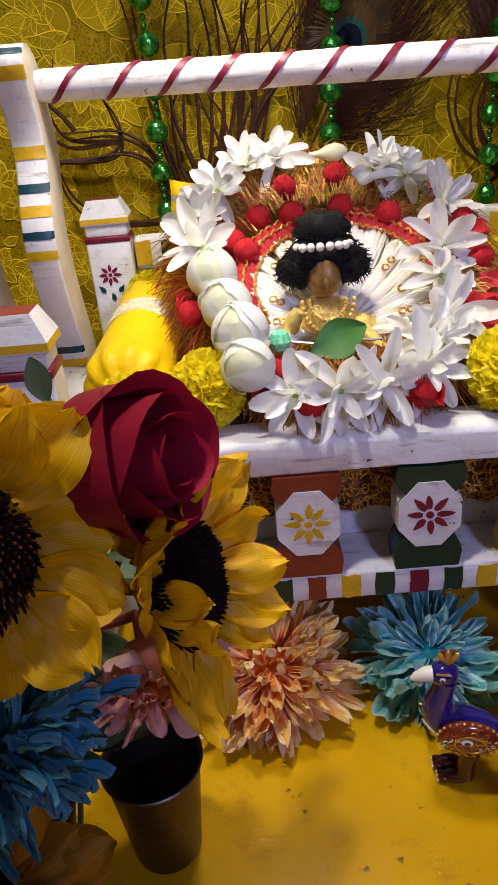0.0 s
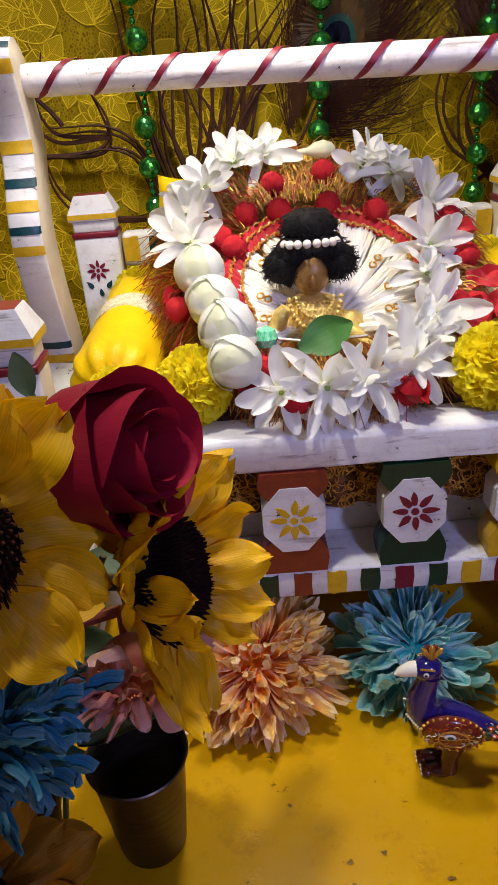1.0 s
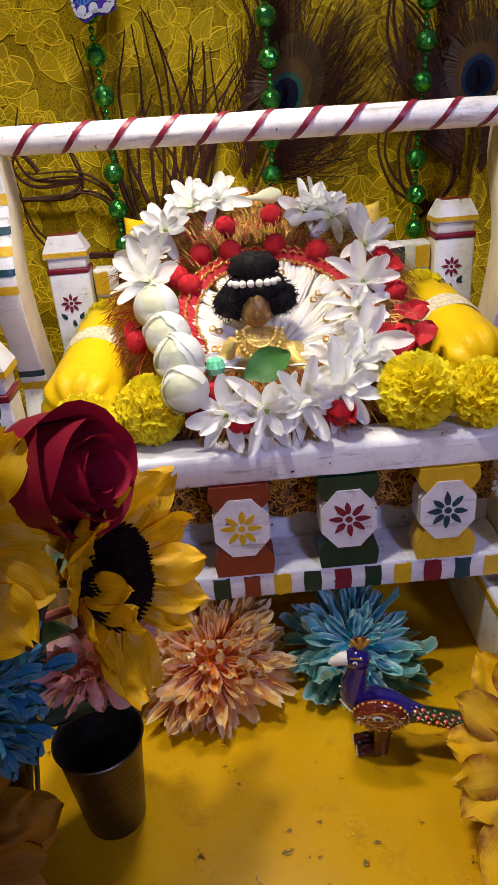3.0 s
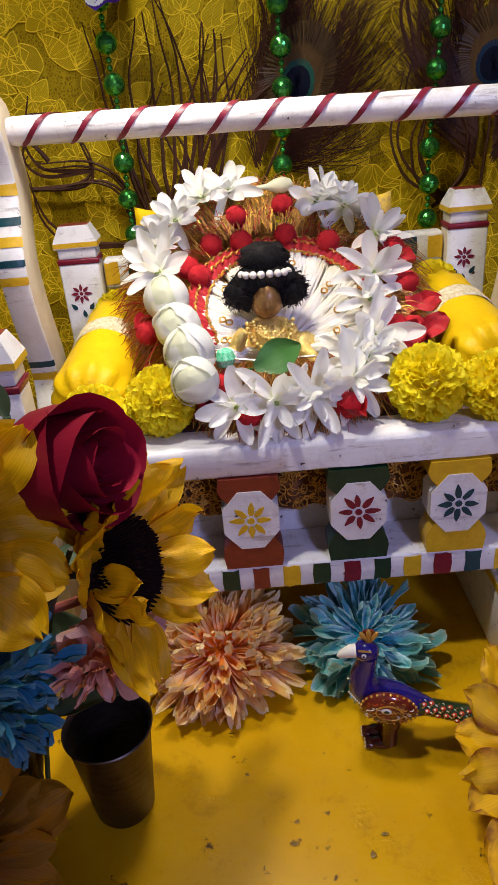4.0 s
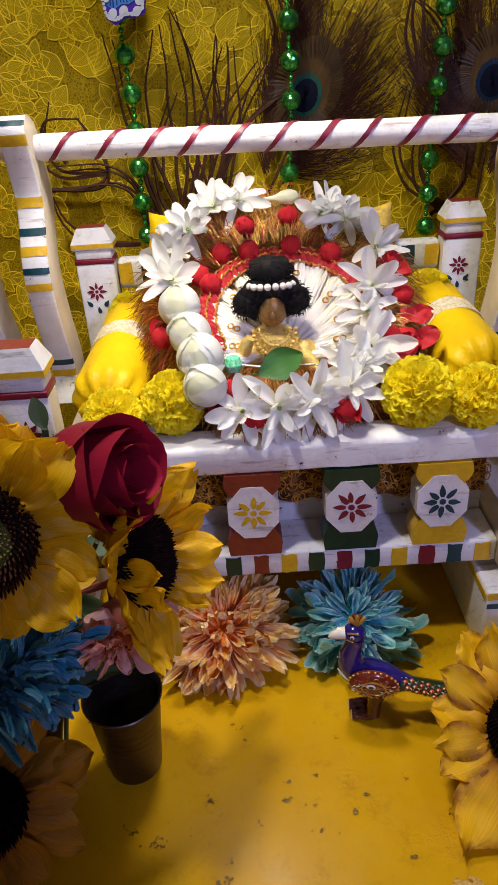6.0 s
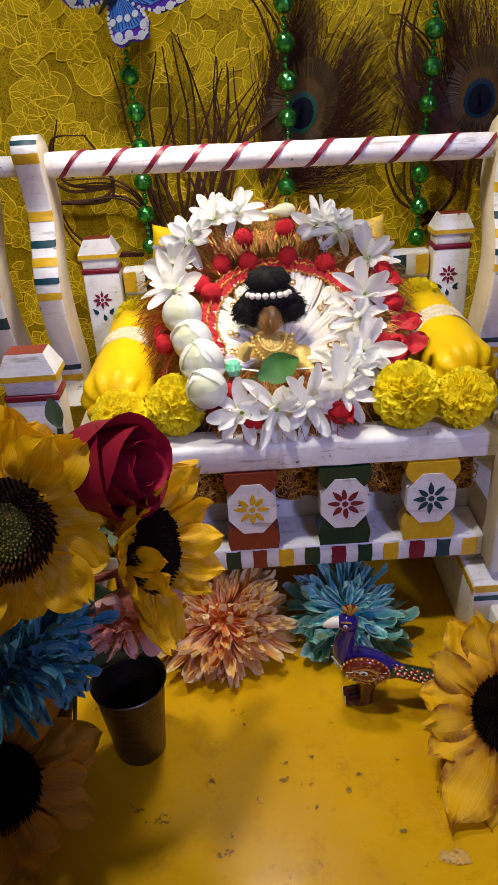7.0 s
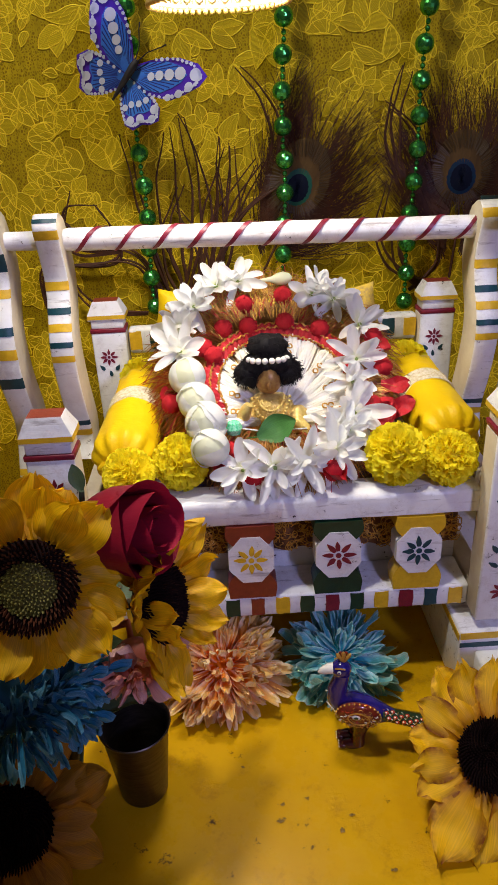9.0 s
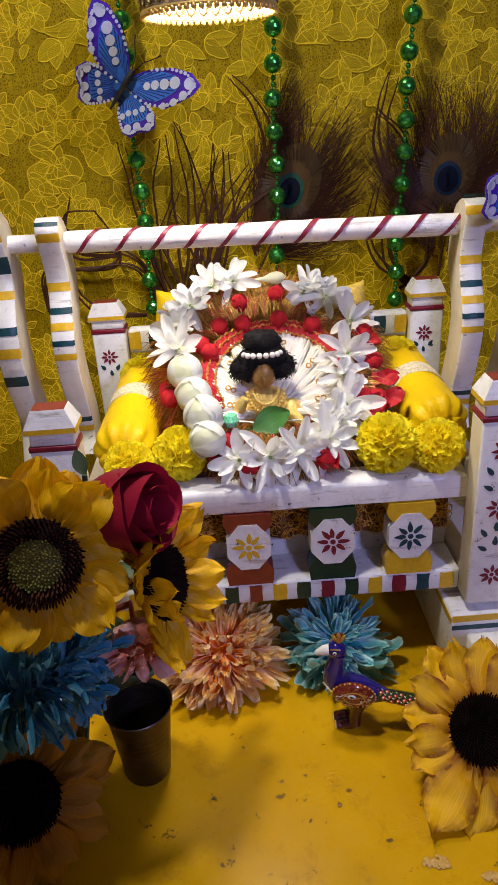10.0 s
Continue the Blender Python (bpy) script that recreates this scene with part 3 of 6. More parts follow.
# beam with spiral stripes
B0, B1, BR = Vector((-0.200, 0.11, 0.3285)), Vector((0.190, 0.11, 0.3215)), 0.0082


def beam():
    mb = Mesher()
    d = B1 - B0
    pts = [B0 + d * (i / 40) for i in range(41)]
    rad = [BR * (1 + 0.05 * noise.noise(Vector((i * 0.35, 0, 1)))) * (0.82 if abs(i / 40 * 0.39 - 0.2) > 0.155 else 1.0) for i in range(41)]
    mb.tube(pts, rad, 20)
    bar = part("beam", mb, WHITE, stand, M=TO_S)
    u = d.normalized()
    for k in range(11):
        x0 = 0.052 + k * 0.0273 + rnd.uniform(-0.002, 0.002)
        sm = Mesher()
        rows_ = []
        wid = rnd.uniform(0.0036, 0.0048)
        for i in range(25):
            a = radians(-75 + 240 * i / 24)
            s = x0 + 0.030 * i / 24
            w = wid * (1 + 0.18 * noise.noise(Vector((k, i * 0.5, 0)))) * min(1, 0.4 + i / 5, 0.4 + (24 - i) / 5)
            c = B0 + u * s
            n_dir = Vector((0, -math.cos(a), math.sin(a)))
            rows_.append([c + u * (w * t_) + n_dir * (BR * 1.045 + 0.0004) for t_ in (-0.5, 0, 0.5)])
        sm.grid(rows_)
        part("painted_stripe", sm, RED_P, bar)


beam()


# stepped base blocks of the stand
def base_block(sx, x_in, x_out):
    lo, hi = min(sx * x_in, sx * x_out), max(sx * x_in, sx * x_out)
    mb = Mesher()
    mb.box(lo, hi, -0.022, 0.215, 0.0, 0.056, 0.0025)
    blk = part("base_block", mb, WHITE, stand, M=TO_S)
    lo2, hi2 = min(sx * (x_in + 0.012), sx * (x_out + 0.02)), max(sx * (x_in + 0.012), sx * (x_out + 0.02))
    mb = Mesher()
    mb.box(lo2, hi2, -0.062, -0.0225, 0.0, 0.040, 0.0025)
    stp = part("base_step", mb, WHITE, stand, M=TO_S)
    for xa, xb, za, zb, y, own, mat in ((lo, hi, 0.0500, 0.0555, -0.0222, blk, YELLOW_P), (lo, hi, 0.0425, 0.0465, -0.0222, blk, TEAL_P), (lo2, hi2, 0.033, 0.0395, -0.0622, stp, YELLOW_P), (lo2, hi2, 0.004, 0.009, -0.0622, stp, TEAL_P)):
        mb = Mesher()
        daub(mb, xa + 0.0008, xb - 0.0008, za, zb, at(0, y, 0) @ FRONT, int(za * 9000))
        part("painted_line", mb, mat, own, smooth=False)
    mb = Mesher()
    xi = sx * x_in
    for za, zb, y0, y1 in ((0.0525, 0.0568, -0.0215, 0.10),):
        mb.box(min(xi, xi - sx * 0.0005), max(xi, xi - sx * 0.0005), y0, y1, za - 0.004, zb - 0.003, 0)
    part("painted_line", mb, YELLOW_P, blk, smooth=False)


base_block(1, 0.116, 0.215)
base_block(-1, 0.160, 0.225)


def pillar(xc, yc, zb, zt, w, motifs, seed, leaves):
    mb = Mesher()
    h = w / 2
    k_ = 0.66
    yc = yc - h + h * k_
    mb.box(xc - h, xc + h, yc - h * k_, yc + h * k_, zb, zt, 0.0016)
    # left and right faces are cream, darker than the white ones
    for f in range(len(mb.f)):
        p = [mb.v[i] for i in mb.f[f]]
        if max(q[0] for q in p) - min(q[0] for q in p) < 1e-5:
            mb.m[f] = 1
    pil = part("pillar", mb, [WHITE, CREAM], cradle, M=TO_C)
    # red line, neck, sloped cap
    mb = Mesher()
    mb.box(xc - h - 0.0005, xc + h + 0.0005, yc - h * k_ - 0.0005, yc + h * k_ + 0.0005, zt - 0.0005, zt + 0.0035, 0.0008)
    part("red_line", mb, RED_P, pil)
    mb = Mesher()
    mb.box(xc - h * 0.94, xc + h * 0.94, yc - h * k_ * 0.94, yc + h * k_ * 0.94, zt + 0.0035, zt + 0.0115, 0.001)
    part("neck", mb, WHITE, pil)
    mb = Mesher()
    z = zt + 0.0115
    prof = [(1.06, 0.0), (1.10, 0.001), (1.08, 0.0045), (0.74, 0.0155), (0.70, 0.0165)]
    for i, (s, dz) in enumerate(prof[:-1]):
        s2, dz2 = prof[i + 1]
        a = [Vector((xc + q * h * s, yc + p * h * k_ * s, z + dz)) for q, p in ((-1, -1), (1, -1), (1, 1), (-1, 1))]
        b = [Vector((xc + q * h * s2, yc + p * h * k_ * s2, z + dz2)) for q, p in ((-1, -1), (1, -1), (1, 1), (-1, 1))]
        mb.add(a + b, [(j, (j + 1) % 4, 4 + (j + 1) % 4, 4 + j) for j in range(4)], 1 if i == 1 else 0)
    top = [Vector((xc + q * h * 0.70, yc + p * h * k_ * 0.70, z + 0.0165)) for q, p in ((-1, -1), (1, -1), (1, 1), (-1, 1))]
    mb.add(top, [(0, 1, 2, 3)], 2)
    mb.add([Vector((xc + q * h * 1.06, yc + p * h * k_ * 1.06, z)) for q, p in ((-1, -1), (1, -1), (1, 1), (-1, 1))], [(3, 2, 1, 0)])
    part("cap", mb, [WHITE, YELLOW_P, BRICK_P], pil, "white cap with a yellow rim and red top", smooth=False)
    for k, dz in enumerate(motifs):
        painted_flower(pil, at(xc - 0.002 if leaves else xc, yc - h * k_ - 0.0001, dz) @ FRONT, 8, 0.0082 if leaves else 0.0094, RED_P, seed + k, leaves)
    return pil


p1 = pillar(-0.1570, -0.0035, 0.064, 0.215, 0.031, (0.192, 0.148, 0.092), 3, False)
p2 = pillar(0.1440, -0.002, 0.064, 0.214, 0.034, (0.192, 0.147, 0.090), 5, False)
pillar(-0.150, 0.216, 0.064, 0.230, 0.031, (0.207,), 7, True)
pillar(0.150, 0.216, 0.064, 0.232, 0.031, (0.210,), 9, True)
for pil, x in ((p1, -0.1570), (p2, 0.1440)):
    for z in (0.170, 0.120):
        mb = Mesher()
        for k, (dx, dz, a) in enumerate(((-0.007, 0.004, 35), (0.006, 0.004, -35), (0.0, 0.008, 5), (-0.006, -0.008, 60), (0.006, -0.007, -60), (0, -0.004, 0))):
            mb.slab(stroke(0.0075, 0.0034, k), 0.0004, at(x + dx, -0.0191, z + dz) @ FRONT @ turn(a, "Z"))
        part("leaf_motif", mb, TEAL_P, pil, smooth=False)

# rails, seat
mb = Mesher()
rows = []
for i in range(60):
    x = -0.1415 + 0.2685 * i / 59
    j = lambda k: 0.0006 * noise.noise(Vector((x * 55, k * 2.7, 1.3)))
    rows.append([Vector((x, y + j(k), z + j(k + 9))) for k, (y, z) in enumerate(((0.002, 0.1455), (-0.0008, 0.1475), (-0.001, 0.1615), (0.0000, 0.1642), (0.0028, 0.1655), (0.0125, 0.1660), (0.0225, 0.1655), (0.0255, 0.1630), (0.026, 0.1475), (0.024, 0.1455)))])
mb.grid(rows, 0, None, True)
for row in (rows[0], rows[-1]):
    mb.add(row, [tuple(range(10))])
part("front_rail", mb, WHITE, cradle, M=TO_C)
mb = Mesher()
mb.box(-0.1415, 0.1270, -0.001, 0.036, 0.0655, 0.0835, 0.002)
brail = part("bottom_rail", mb, WHITE, cradle, M=TO_C)
order = [GREEN_P, BRICK_P, YELLOW_P, GREEN_P, RED_P, GREEN_P, YELLOW_P, RED_P, TEAL_P, YELLOW_P]
for k in range(-4, 10):
    x = -0.0485 + k * 0.0184
    mb = Mesher()
    daub(mb, x - 0.0050, x + 0.0050, 0.0668, 0.0815, at(0, -0.00105, 0) @ FRONT, k + 50)
    part("painted_square", mb, order[k % 10], brail, smooth=False)
for x in (-0.139, 0.136):
    mb = Mesher()
    mb.box(x - 0.007, x + 0.007, 0.0037, 0.199, 0.064, 0.084, 0.002)
    mb.box(x - 0.016 if x < 0 else x + 0.004, x - 0.004 if x < 0 else x + 0.016, 0.0037, 0.199, 0.138, 0.157, 0.002)
    part("side_rail", mb, CREAM, cradle, M=TO_C)
mb = Mesher()
mb.box(-0.1335, 0.1335, 0.2085, 0.2225, 0.206, 0.230, 0.003)
rail_b = part("back_rail", mb, WHITE, cradle, M=TO_C)
for k, (x, mat) in enumerate(((-0.127, YELLOW_P), (-0.108, GREEN_P), (-0.088, YELLOW_P), (0.088, YELLOW_P), (0.107, TEAL_P), (0.127, YELLOW_P))):
    mb = Mesher()
    daub(mb, x - 0.0055, x + 0.0055, 0.210, 0.227, at(0, 0.2084, 0) @ FRONT, k + 33)
    part("painted_square", mb, mat, rail_b, smooth=False)
mb = Mesher()
mb.box(-0.1325, 0.1265, 0.0365, 0.199, 0.110, 0.118, 0.001)
mb.box(-0.1325, 0.1265, 0.199, 0.2225, 0.070, 0.118, 0.001)
part("seat_board", mb, WHITE, cradle, M=TO_C)
mb = Mesher()
mb.box(-0.1325, 0.1265, 0.0370, 0.0430, 0.0700, 0.1095, 0.001)
part("seat_front_board", mb, WHITE, cradle, M=TO_C)


def baluster(xc, lobe, flower, seed):
    z0, z1, zc = 0.0836, 0.1455, 0.1175
    y0, y1 = 0.0, 0.015
    mb = Mesher()
    # waisted outline, octagon in the middle
    R = 0.0178
    oct_ = [(R * math.cos(radians(22.5 + 45 * k)), R * 1.20 * math.sin(radians(22.5 + 45 * k))) for k in range(8)]
    mb.slab(oct_, y1 - y0, at(xc, y1, zc) @ FRONT)
    body = part("baluster", mb, WHITE, cradle, M=TO_C, smooth=False)
    for sgn, za, zb in ((1, zc + 0.0155, z1), (-1, zc - 0.0155, z0)):
        mb = Mesher()
        out = []
        high = abs(zb - za) + 0.0045
        side = [(0.0112 + 0.0068 * math.sin(math.pi / 2 * min(1, i / 5)) - 0.0012 * max(0, i - 5) / 3, sgn * (-0.0045 + high * i / 8)) for i in range(9)]
        out = [(-x, y) for x, y in side[::-1]] + [(x, y) for x, y in side]
        out = out[::-1]
        if sgn < 0:
            out = out[::-1]
        mb.slab(out, y1 - y0 + 0.0016, at(xc, y1 - 0.0002, za) @ FRONT)
        part("painted_lobe", mb, lobe, body, smooth=False)
    face = Mesher()
    face.slab([(x * 0.985, z * 0.985) for x, z in oct_], 0.0012, at(xc, y0 - 0.0012, zc) @ FRONT)
    part("face", face, WHITE, body, smooth=False)
    painted_flower(body, at(xc, y0 - 0.0025, zc) @ FRONT, 8, 0.0125, flower, seed)


for k, (x, lobe, fl) in enumerate(((-0.094, YELLOW_P, TEAL_P), (-0.0335, BRICK_P, YELLOW_P), (0.029, GREEN_P, RED_P), (0.087, YELLOW_P, TEAL_P))):
    baluster(x, lobe, fl, 20 + k)

# bedding: mattress and brocade hanging behind the balusters
bed = thing("cradle_bedding", at(0, 0.1, 0.118), "dark gold brocade mattress lying on the seat board", "bedding")
mb = Mesher()
mb.box(-0.1285, 0.1225, 0.030, 0.196, 0.001, 0.040, 0.010, 0, at(0, -0.1, 0), seg=3)
part("mattress", mb, NAVY, bed)
mb = Mesher()
rows = []
for i in range(9):
    z = -0.012 - 0.0 + (0.046 * i / 8)
    rows.append([Vector((x, -0.0735 + 0.0018 * math.sin(x * 260) + 0.002 * noise.noise(Vector((x * 90, z * 40, 0))), z)) for x in np.linspace(-0.130, 0.124, 140)])
mb.grid(rows)
part("brocade_hanging", mb, BROCADE, bed)
mb = Mesher()
for k in range(1000):
    x = rnd.uniform(-0.129, 0.123)
    z = rnd.uniform(-0.009, 0.030)
    a = rnd.uniform(0, 6.28)
    r_ = rnd.uniform(0.0015, 0.005)
    mb.tube([Vector((x + r_ * math.cos(a + t_), -0.0765 + rnd.uniform(-0.0012, 0.0012), z + r_ * math.sin(a + t_))) for t_ in (0, 0.8, 1.6, 2.4, 3.2)], 0.00042, 4)
part("gold_embroidery", mb, GOLD, bed)

# ---- dress fan, garland, figurine ----
TILT30 = Matrix(((1, 0, 0, -0.008), (0, math.cos(radians(30)), -0.5, 0.106), (0, 0.5, math.cos(radians(30)), 0.227), (0, 0, 0, 1)))
dress = thing("fan_dress", TILT30, "white and gold knitted fan dress with red pompom trim", "dress")
FC = Vector((0.003, -0.042, 0))


def dress_fan():
    # cushion under the fan
    mb = Mesher()
    rows_ = []
    for i in range(12):
        r = i / 11
        rows_.append([Vector((math.cos(a) * 0.092 * r, math.sin(a) * 0.104 * r, -0.026 + 0.018 * r - 0.030 * r ** 4 + 0.002 * noise.noise(Vector((math.cos(a) * r * 4, math.sin(a) * r * 4, 0))))) for a in np.linspace(0, 2 * math.pi, 48, endpoint=False)])
    mb.grid(rows_, 0, None, True)
    part("backing", mb, FRINGE, dress)
    # pleats, each a bundle of yarn
    n = 17
    q = random.Random(12)

    def reach(a):
        return 0.047 + 0.022 * max(0, math.sin(a)) + 0.004 * math.cos(a)

    for k in range(n):
        a = radians(-22 + 224 * k / (n - 1)) + q.uniform(-0.03, 0.03)
        L = reach(a)
        d = Vector((math.cos(a), math.sin(a), 0))
        side = Vector((-d.y, d.x, 0))
        m_ = Mesher()
        wide = radians(224 / (n - 1)) * 0.5
        rows_ = []
        for i in range(9):
            t = i / 8
            r = 0.010 + (L - 0.010) * t
            rows_.append([FC + d * r + side * (r * wide * v) + Vector((0, 0, 0.0052 * math.sqrt(1 - v * v) - 0.003 - 0.015 * (1 - t))) for v in (-1, -0.7, -0.3, 0, 0.3, 0.7, 1)])
        m_.grid(rows_)
        for j in range(13):
            v0 = 2 * (j + 0.5) / 13 - 1
            pts = []
            for i in range(9):
                t = i / 8
                r = 0.010 + (L * q.uniform(0.97, 1.03) - 0.010) * t
                v = v0 + 0.16 * math.sin(t * 7 + j * 1.9 + k) + q.uniform(-0.07, 0.07)
                v = max(-1.0, min(1.0, v))
                h = 0.0046 + 0.0016 * math.sin(math.pi * min(1, t * 0.8 + 0.1))
                pts.append(FC + d * r + side * (r * wide * v) + Vector((0, 0, h * math.sqrt(max(0, 1 - v * v)) - 0.0025 - 0.015 * (1 - t) + q.uniform(0, 0.0006))))
            m_.tube(pts, [0.0009] + [q.uniform(0.0010, 0.0015) for _ in range(7)] + [0.0009], 6)
        part("pleat", m_, WOOL_W, dress)
        g = Mesher()
        if k % 2:
            for j in range(2 if k % 4 == 1 else 3):
                c = FC + d * (L * (0.66 + 0.085 * j)) + side * 0.0015 * math.sin(k) + Vector((0, 0, 0.0046 - 0.015 * (0.34 - 0.085 * j)))
                g.tube([c + Vector((0.0019 * math.cos(t_), 0.0023 * math.sin(t_), 0.0003 * math.sin(3 * t_))) for t_ in np.linspace(0, 6.28, 11)], 0.0006, 5)
        for e in (1, -1) if k % 3 else (1,):
            g.tube([FC + d * (0.012 + (L - 0.012) * t) + side * (e * (0.012 + (L - 0.012) * t) * wide * 0.92 + 0.0005 * math.sin(t * 23 + k)) + Vector((0, 0, 0.0007 * math.sin(t * 17 + k) - 0.0005 - 0.015 * (1 - t))) for t in np.linspace(0, 1, 20)], 0.00062, 4)
        part("gold_braid", g, GOLD, dress)
    # gathered red ruffle over the top of the pleats
    m_ = Mesher()
    rows_ = []
    for i in range(220):
        a = radians(-8 + 200 * i / 219)
        d = Vector((math.cos(a), math.sin(a), 0))
        L = reach(a)
        z = 0.0016 * math.sin(i * 1.25) + 0.0010 * noise.noise(Vector((i * 0.31, 0, 5)))
        e = 0.0010 * noise.noise(Vector((i * 0.2, 3, 0)))
        rows_.append([FC + d * (L - 0.003 + e) + Vector((0, 0, 0.0015 + z * 0.3)), FC + d * (L + 0.0015 + e) + Vector((0, 0, 0.0045 + z * 0.6)), FC + d * (L + 0.006) + Vector((0, 0, 0.0055 + z)), FC + d * (L + 0.0105 + e * 2) + Vector((0, 0, 0.0045 - z)), FC + d * (L + 0.0135 + e) + Vector((0, 0, -0.002))])
    m_.grid(rows_)
    part("red_ruffle", m_, TRIM, dress)
    m_ = Mesher()
    for e in (-0.0025, 0.0045, 0.0115):
        m_.tube([FC + Vector((math.cos(radians(a)), math.sin(radians(a)), 0)) * (reach(radians(a)) + e + 0.0007 * math.sin(a * 2.1)) + Vector((0, 0, 0.0062 - abs(e - 0.0045) * 0.30 + 0.0008 * math.sin(a * 1.3 + e * 90))) for a in range(-8, 193)], [0.0005 + 0.0004 * abs(math.sin(a * 0.9)) for a in range(-8, 193)], 5)
    part("gold_edging", m_, GOLD, dress)
    # fringe threads all round, in three shades
    r_ = random.Random(4)
    tufts = [Mesher(), Mesher(), Mesher()]
    for k in range(3600):
        a = r_.uniform(0, 6.283)
        low = max(0.0, -math.sin(a))
        d = Vector((math.cos(a), math.sin(a) * 1.12, 0))
        side = Vector((-d.y, d.x, 0))
        r0 = r_.uniform(0.042 if math.sin(a) > 0.45 else 0.062, 0.080)
        ln = r_.uniform(0.014, 0.026) + 0.008 * low
        sw = r_.uniform(-0.016, 0.016)
        z0_ = r_.uniform(-0.004, 0.006)
        tufts[0 if k % 8 < 5 else 1 if k % 8 < 7 else 2].tube([d * r0 + Vector((0, 0, z0_)), d * (r0 + ln * 0.35) + side * sw * 0.2 + Vector((0, 0, z0_ + 0.004)), d * (r0 + ln * 0.7) + side * sw * 0.6 + Vector((0, 0, z0_ + 0.001)), d * (r0 + ln) + side * sw + Vector((0, 0, z0_ - 0.006 - 0.004 * low))], [0.00034, 0.00034, 0.0003, 0.0002], 3)
    for m_, mat in zip(tufts, (FRINGE, GOLD, TRIM)):
        tagged(part("fringe", m_, mat, dress), kind="stuff")
    # crumpled red ribbon at the edge
    for (u, w, ang, ln) in ((0.066, -0.078, -40, 0.030), (0.078, -0.062, -70, 0.026), (0.080, -0.036, -95, 0.022), (0.074, 0.004, -100, 0.020), (-0.070, -0.030, 120, 0.020), (-0.040, -0.088, 160, 0.018), (0.030, -0.098, -150, 0.022)):
        m_ = Mesher()
        m_.petal(ln, 0.015, 0.5, 0.8, 0.3, 0.6, 2.2, at(u, w, 0.003) @ turn(ang, "Z") @ turn(8, "X"), 0, 12, 7, u * 90, 0.8)
        part("red_ribbon", m_, TRIM, dress)


dress_fan()


def pompom(u, w, r, seed):
    mb = Mesher()
    q = random.Random(seed)
    mb.ball((0, 0, 0), r * 0.86, 14, 0, I4, 0.12, seed)
    for k in range(160):
        d = Vector((q.gauss(0, 1), q.gauss(0, 1), q.gauss(0, 1))).normalized()
        s = d.orthogonal().normalized()
        p, tip = d * r * 0.75, d * r * q.uniform(0.90, 1.0) + s * r * 0.1
        mb.add([p + s * 0.0007, p - s * 0.0007, tip], [(0, 1, 2)])
    part("pompom", mb, POM, dress, M=at(u, w, 0.007))


for k, (u, w) in enumerate(((-0.0186, 0.058), (-0.0372, 0.032), (-0.0528, 0.0125), (-0.078, -0.041), (-0.035, -0.086), (0.0135, 0.066), (0.040, 0.0265), (0.0835, -0.017), (0.080, -0.054), (0.070, -0.052), (0.034, -0.106), (0.081, 0.014), (-0.021, -0.107), (-0.0455, 0.004), (-0.017, 0.033), (0.0127, 0.036))):
    pompom(u, w, 0.0088, k)

# jasmine garland
garland = thing("jasmine_garland", TILT30, "fresh white jasmine garland laid round the figurine", "garland")
PET = []
for k in range(6):
    mb = Mesher()
    mb.petal((0.0200, 0.0225, 0.0212, 0.0190, 0.0235, 0.0205)[k], (0.0078, 0.0086, 0.0072, 0.0084, 0.0076, 0.0092)[k], (0.10, 0.45, -0.55, 0.6, -0.35, 0.25)[k], (0.55, 0.35, 0.7, 0.45, 0.6, 0.3)[k], 0.42, 0.54, 0.45, nu=11, nv=7, seed=k * 3.3, base=0.42, twist=(0, 0.3, -0.3, 0.1, -0.2, 0.25)[k])
    PET.append(mb.mesh("petal", JASMINE))


def cup_petal(R, a0, half, top, seed):
    """A broad rounded petal wrapped round a closed bloom."""
    mb = Mesher()
    rows_, at_ = [], []
    for i in range(11):
        t = i / 10
        row = []
        for j in range(11):
            v = 2 * j / 10 - 1
            polar = radians(168 - (168 - top) * t * (1 - 0.22 * abs(v) ** 2.4))
            w = half * (0.35 + 0.65 * math.sin(math.pi * min(1, 0.10 + 0.62 * t)))
            rr = R * (1 + 0.035 * v + 0.02 * noise.noise(Vector((v * 1.5 + seed, t * 2, seed)))) * (1 + 0.05 * max(0, t - 0.8) * 5 * abs(v))
            a = a0 + w * v
            row.append(Vector((rr * math.sin(polar) * math.cos(a), rr * math.sin(polar) * math.sin(a), rr * 1.05 * math.cos(polar))))
            at_.append((t, v, abs(v)))
        rows_.append(row)
    mb.grid(rows_, 0, at_)
    return mb


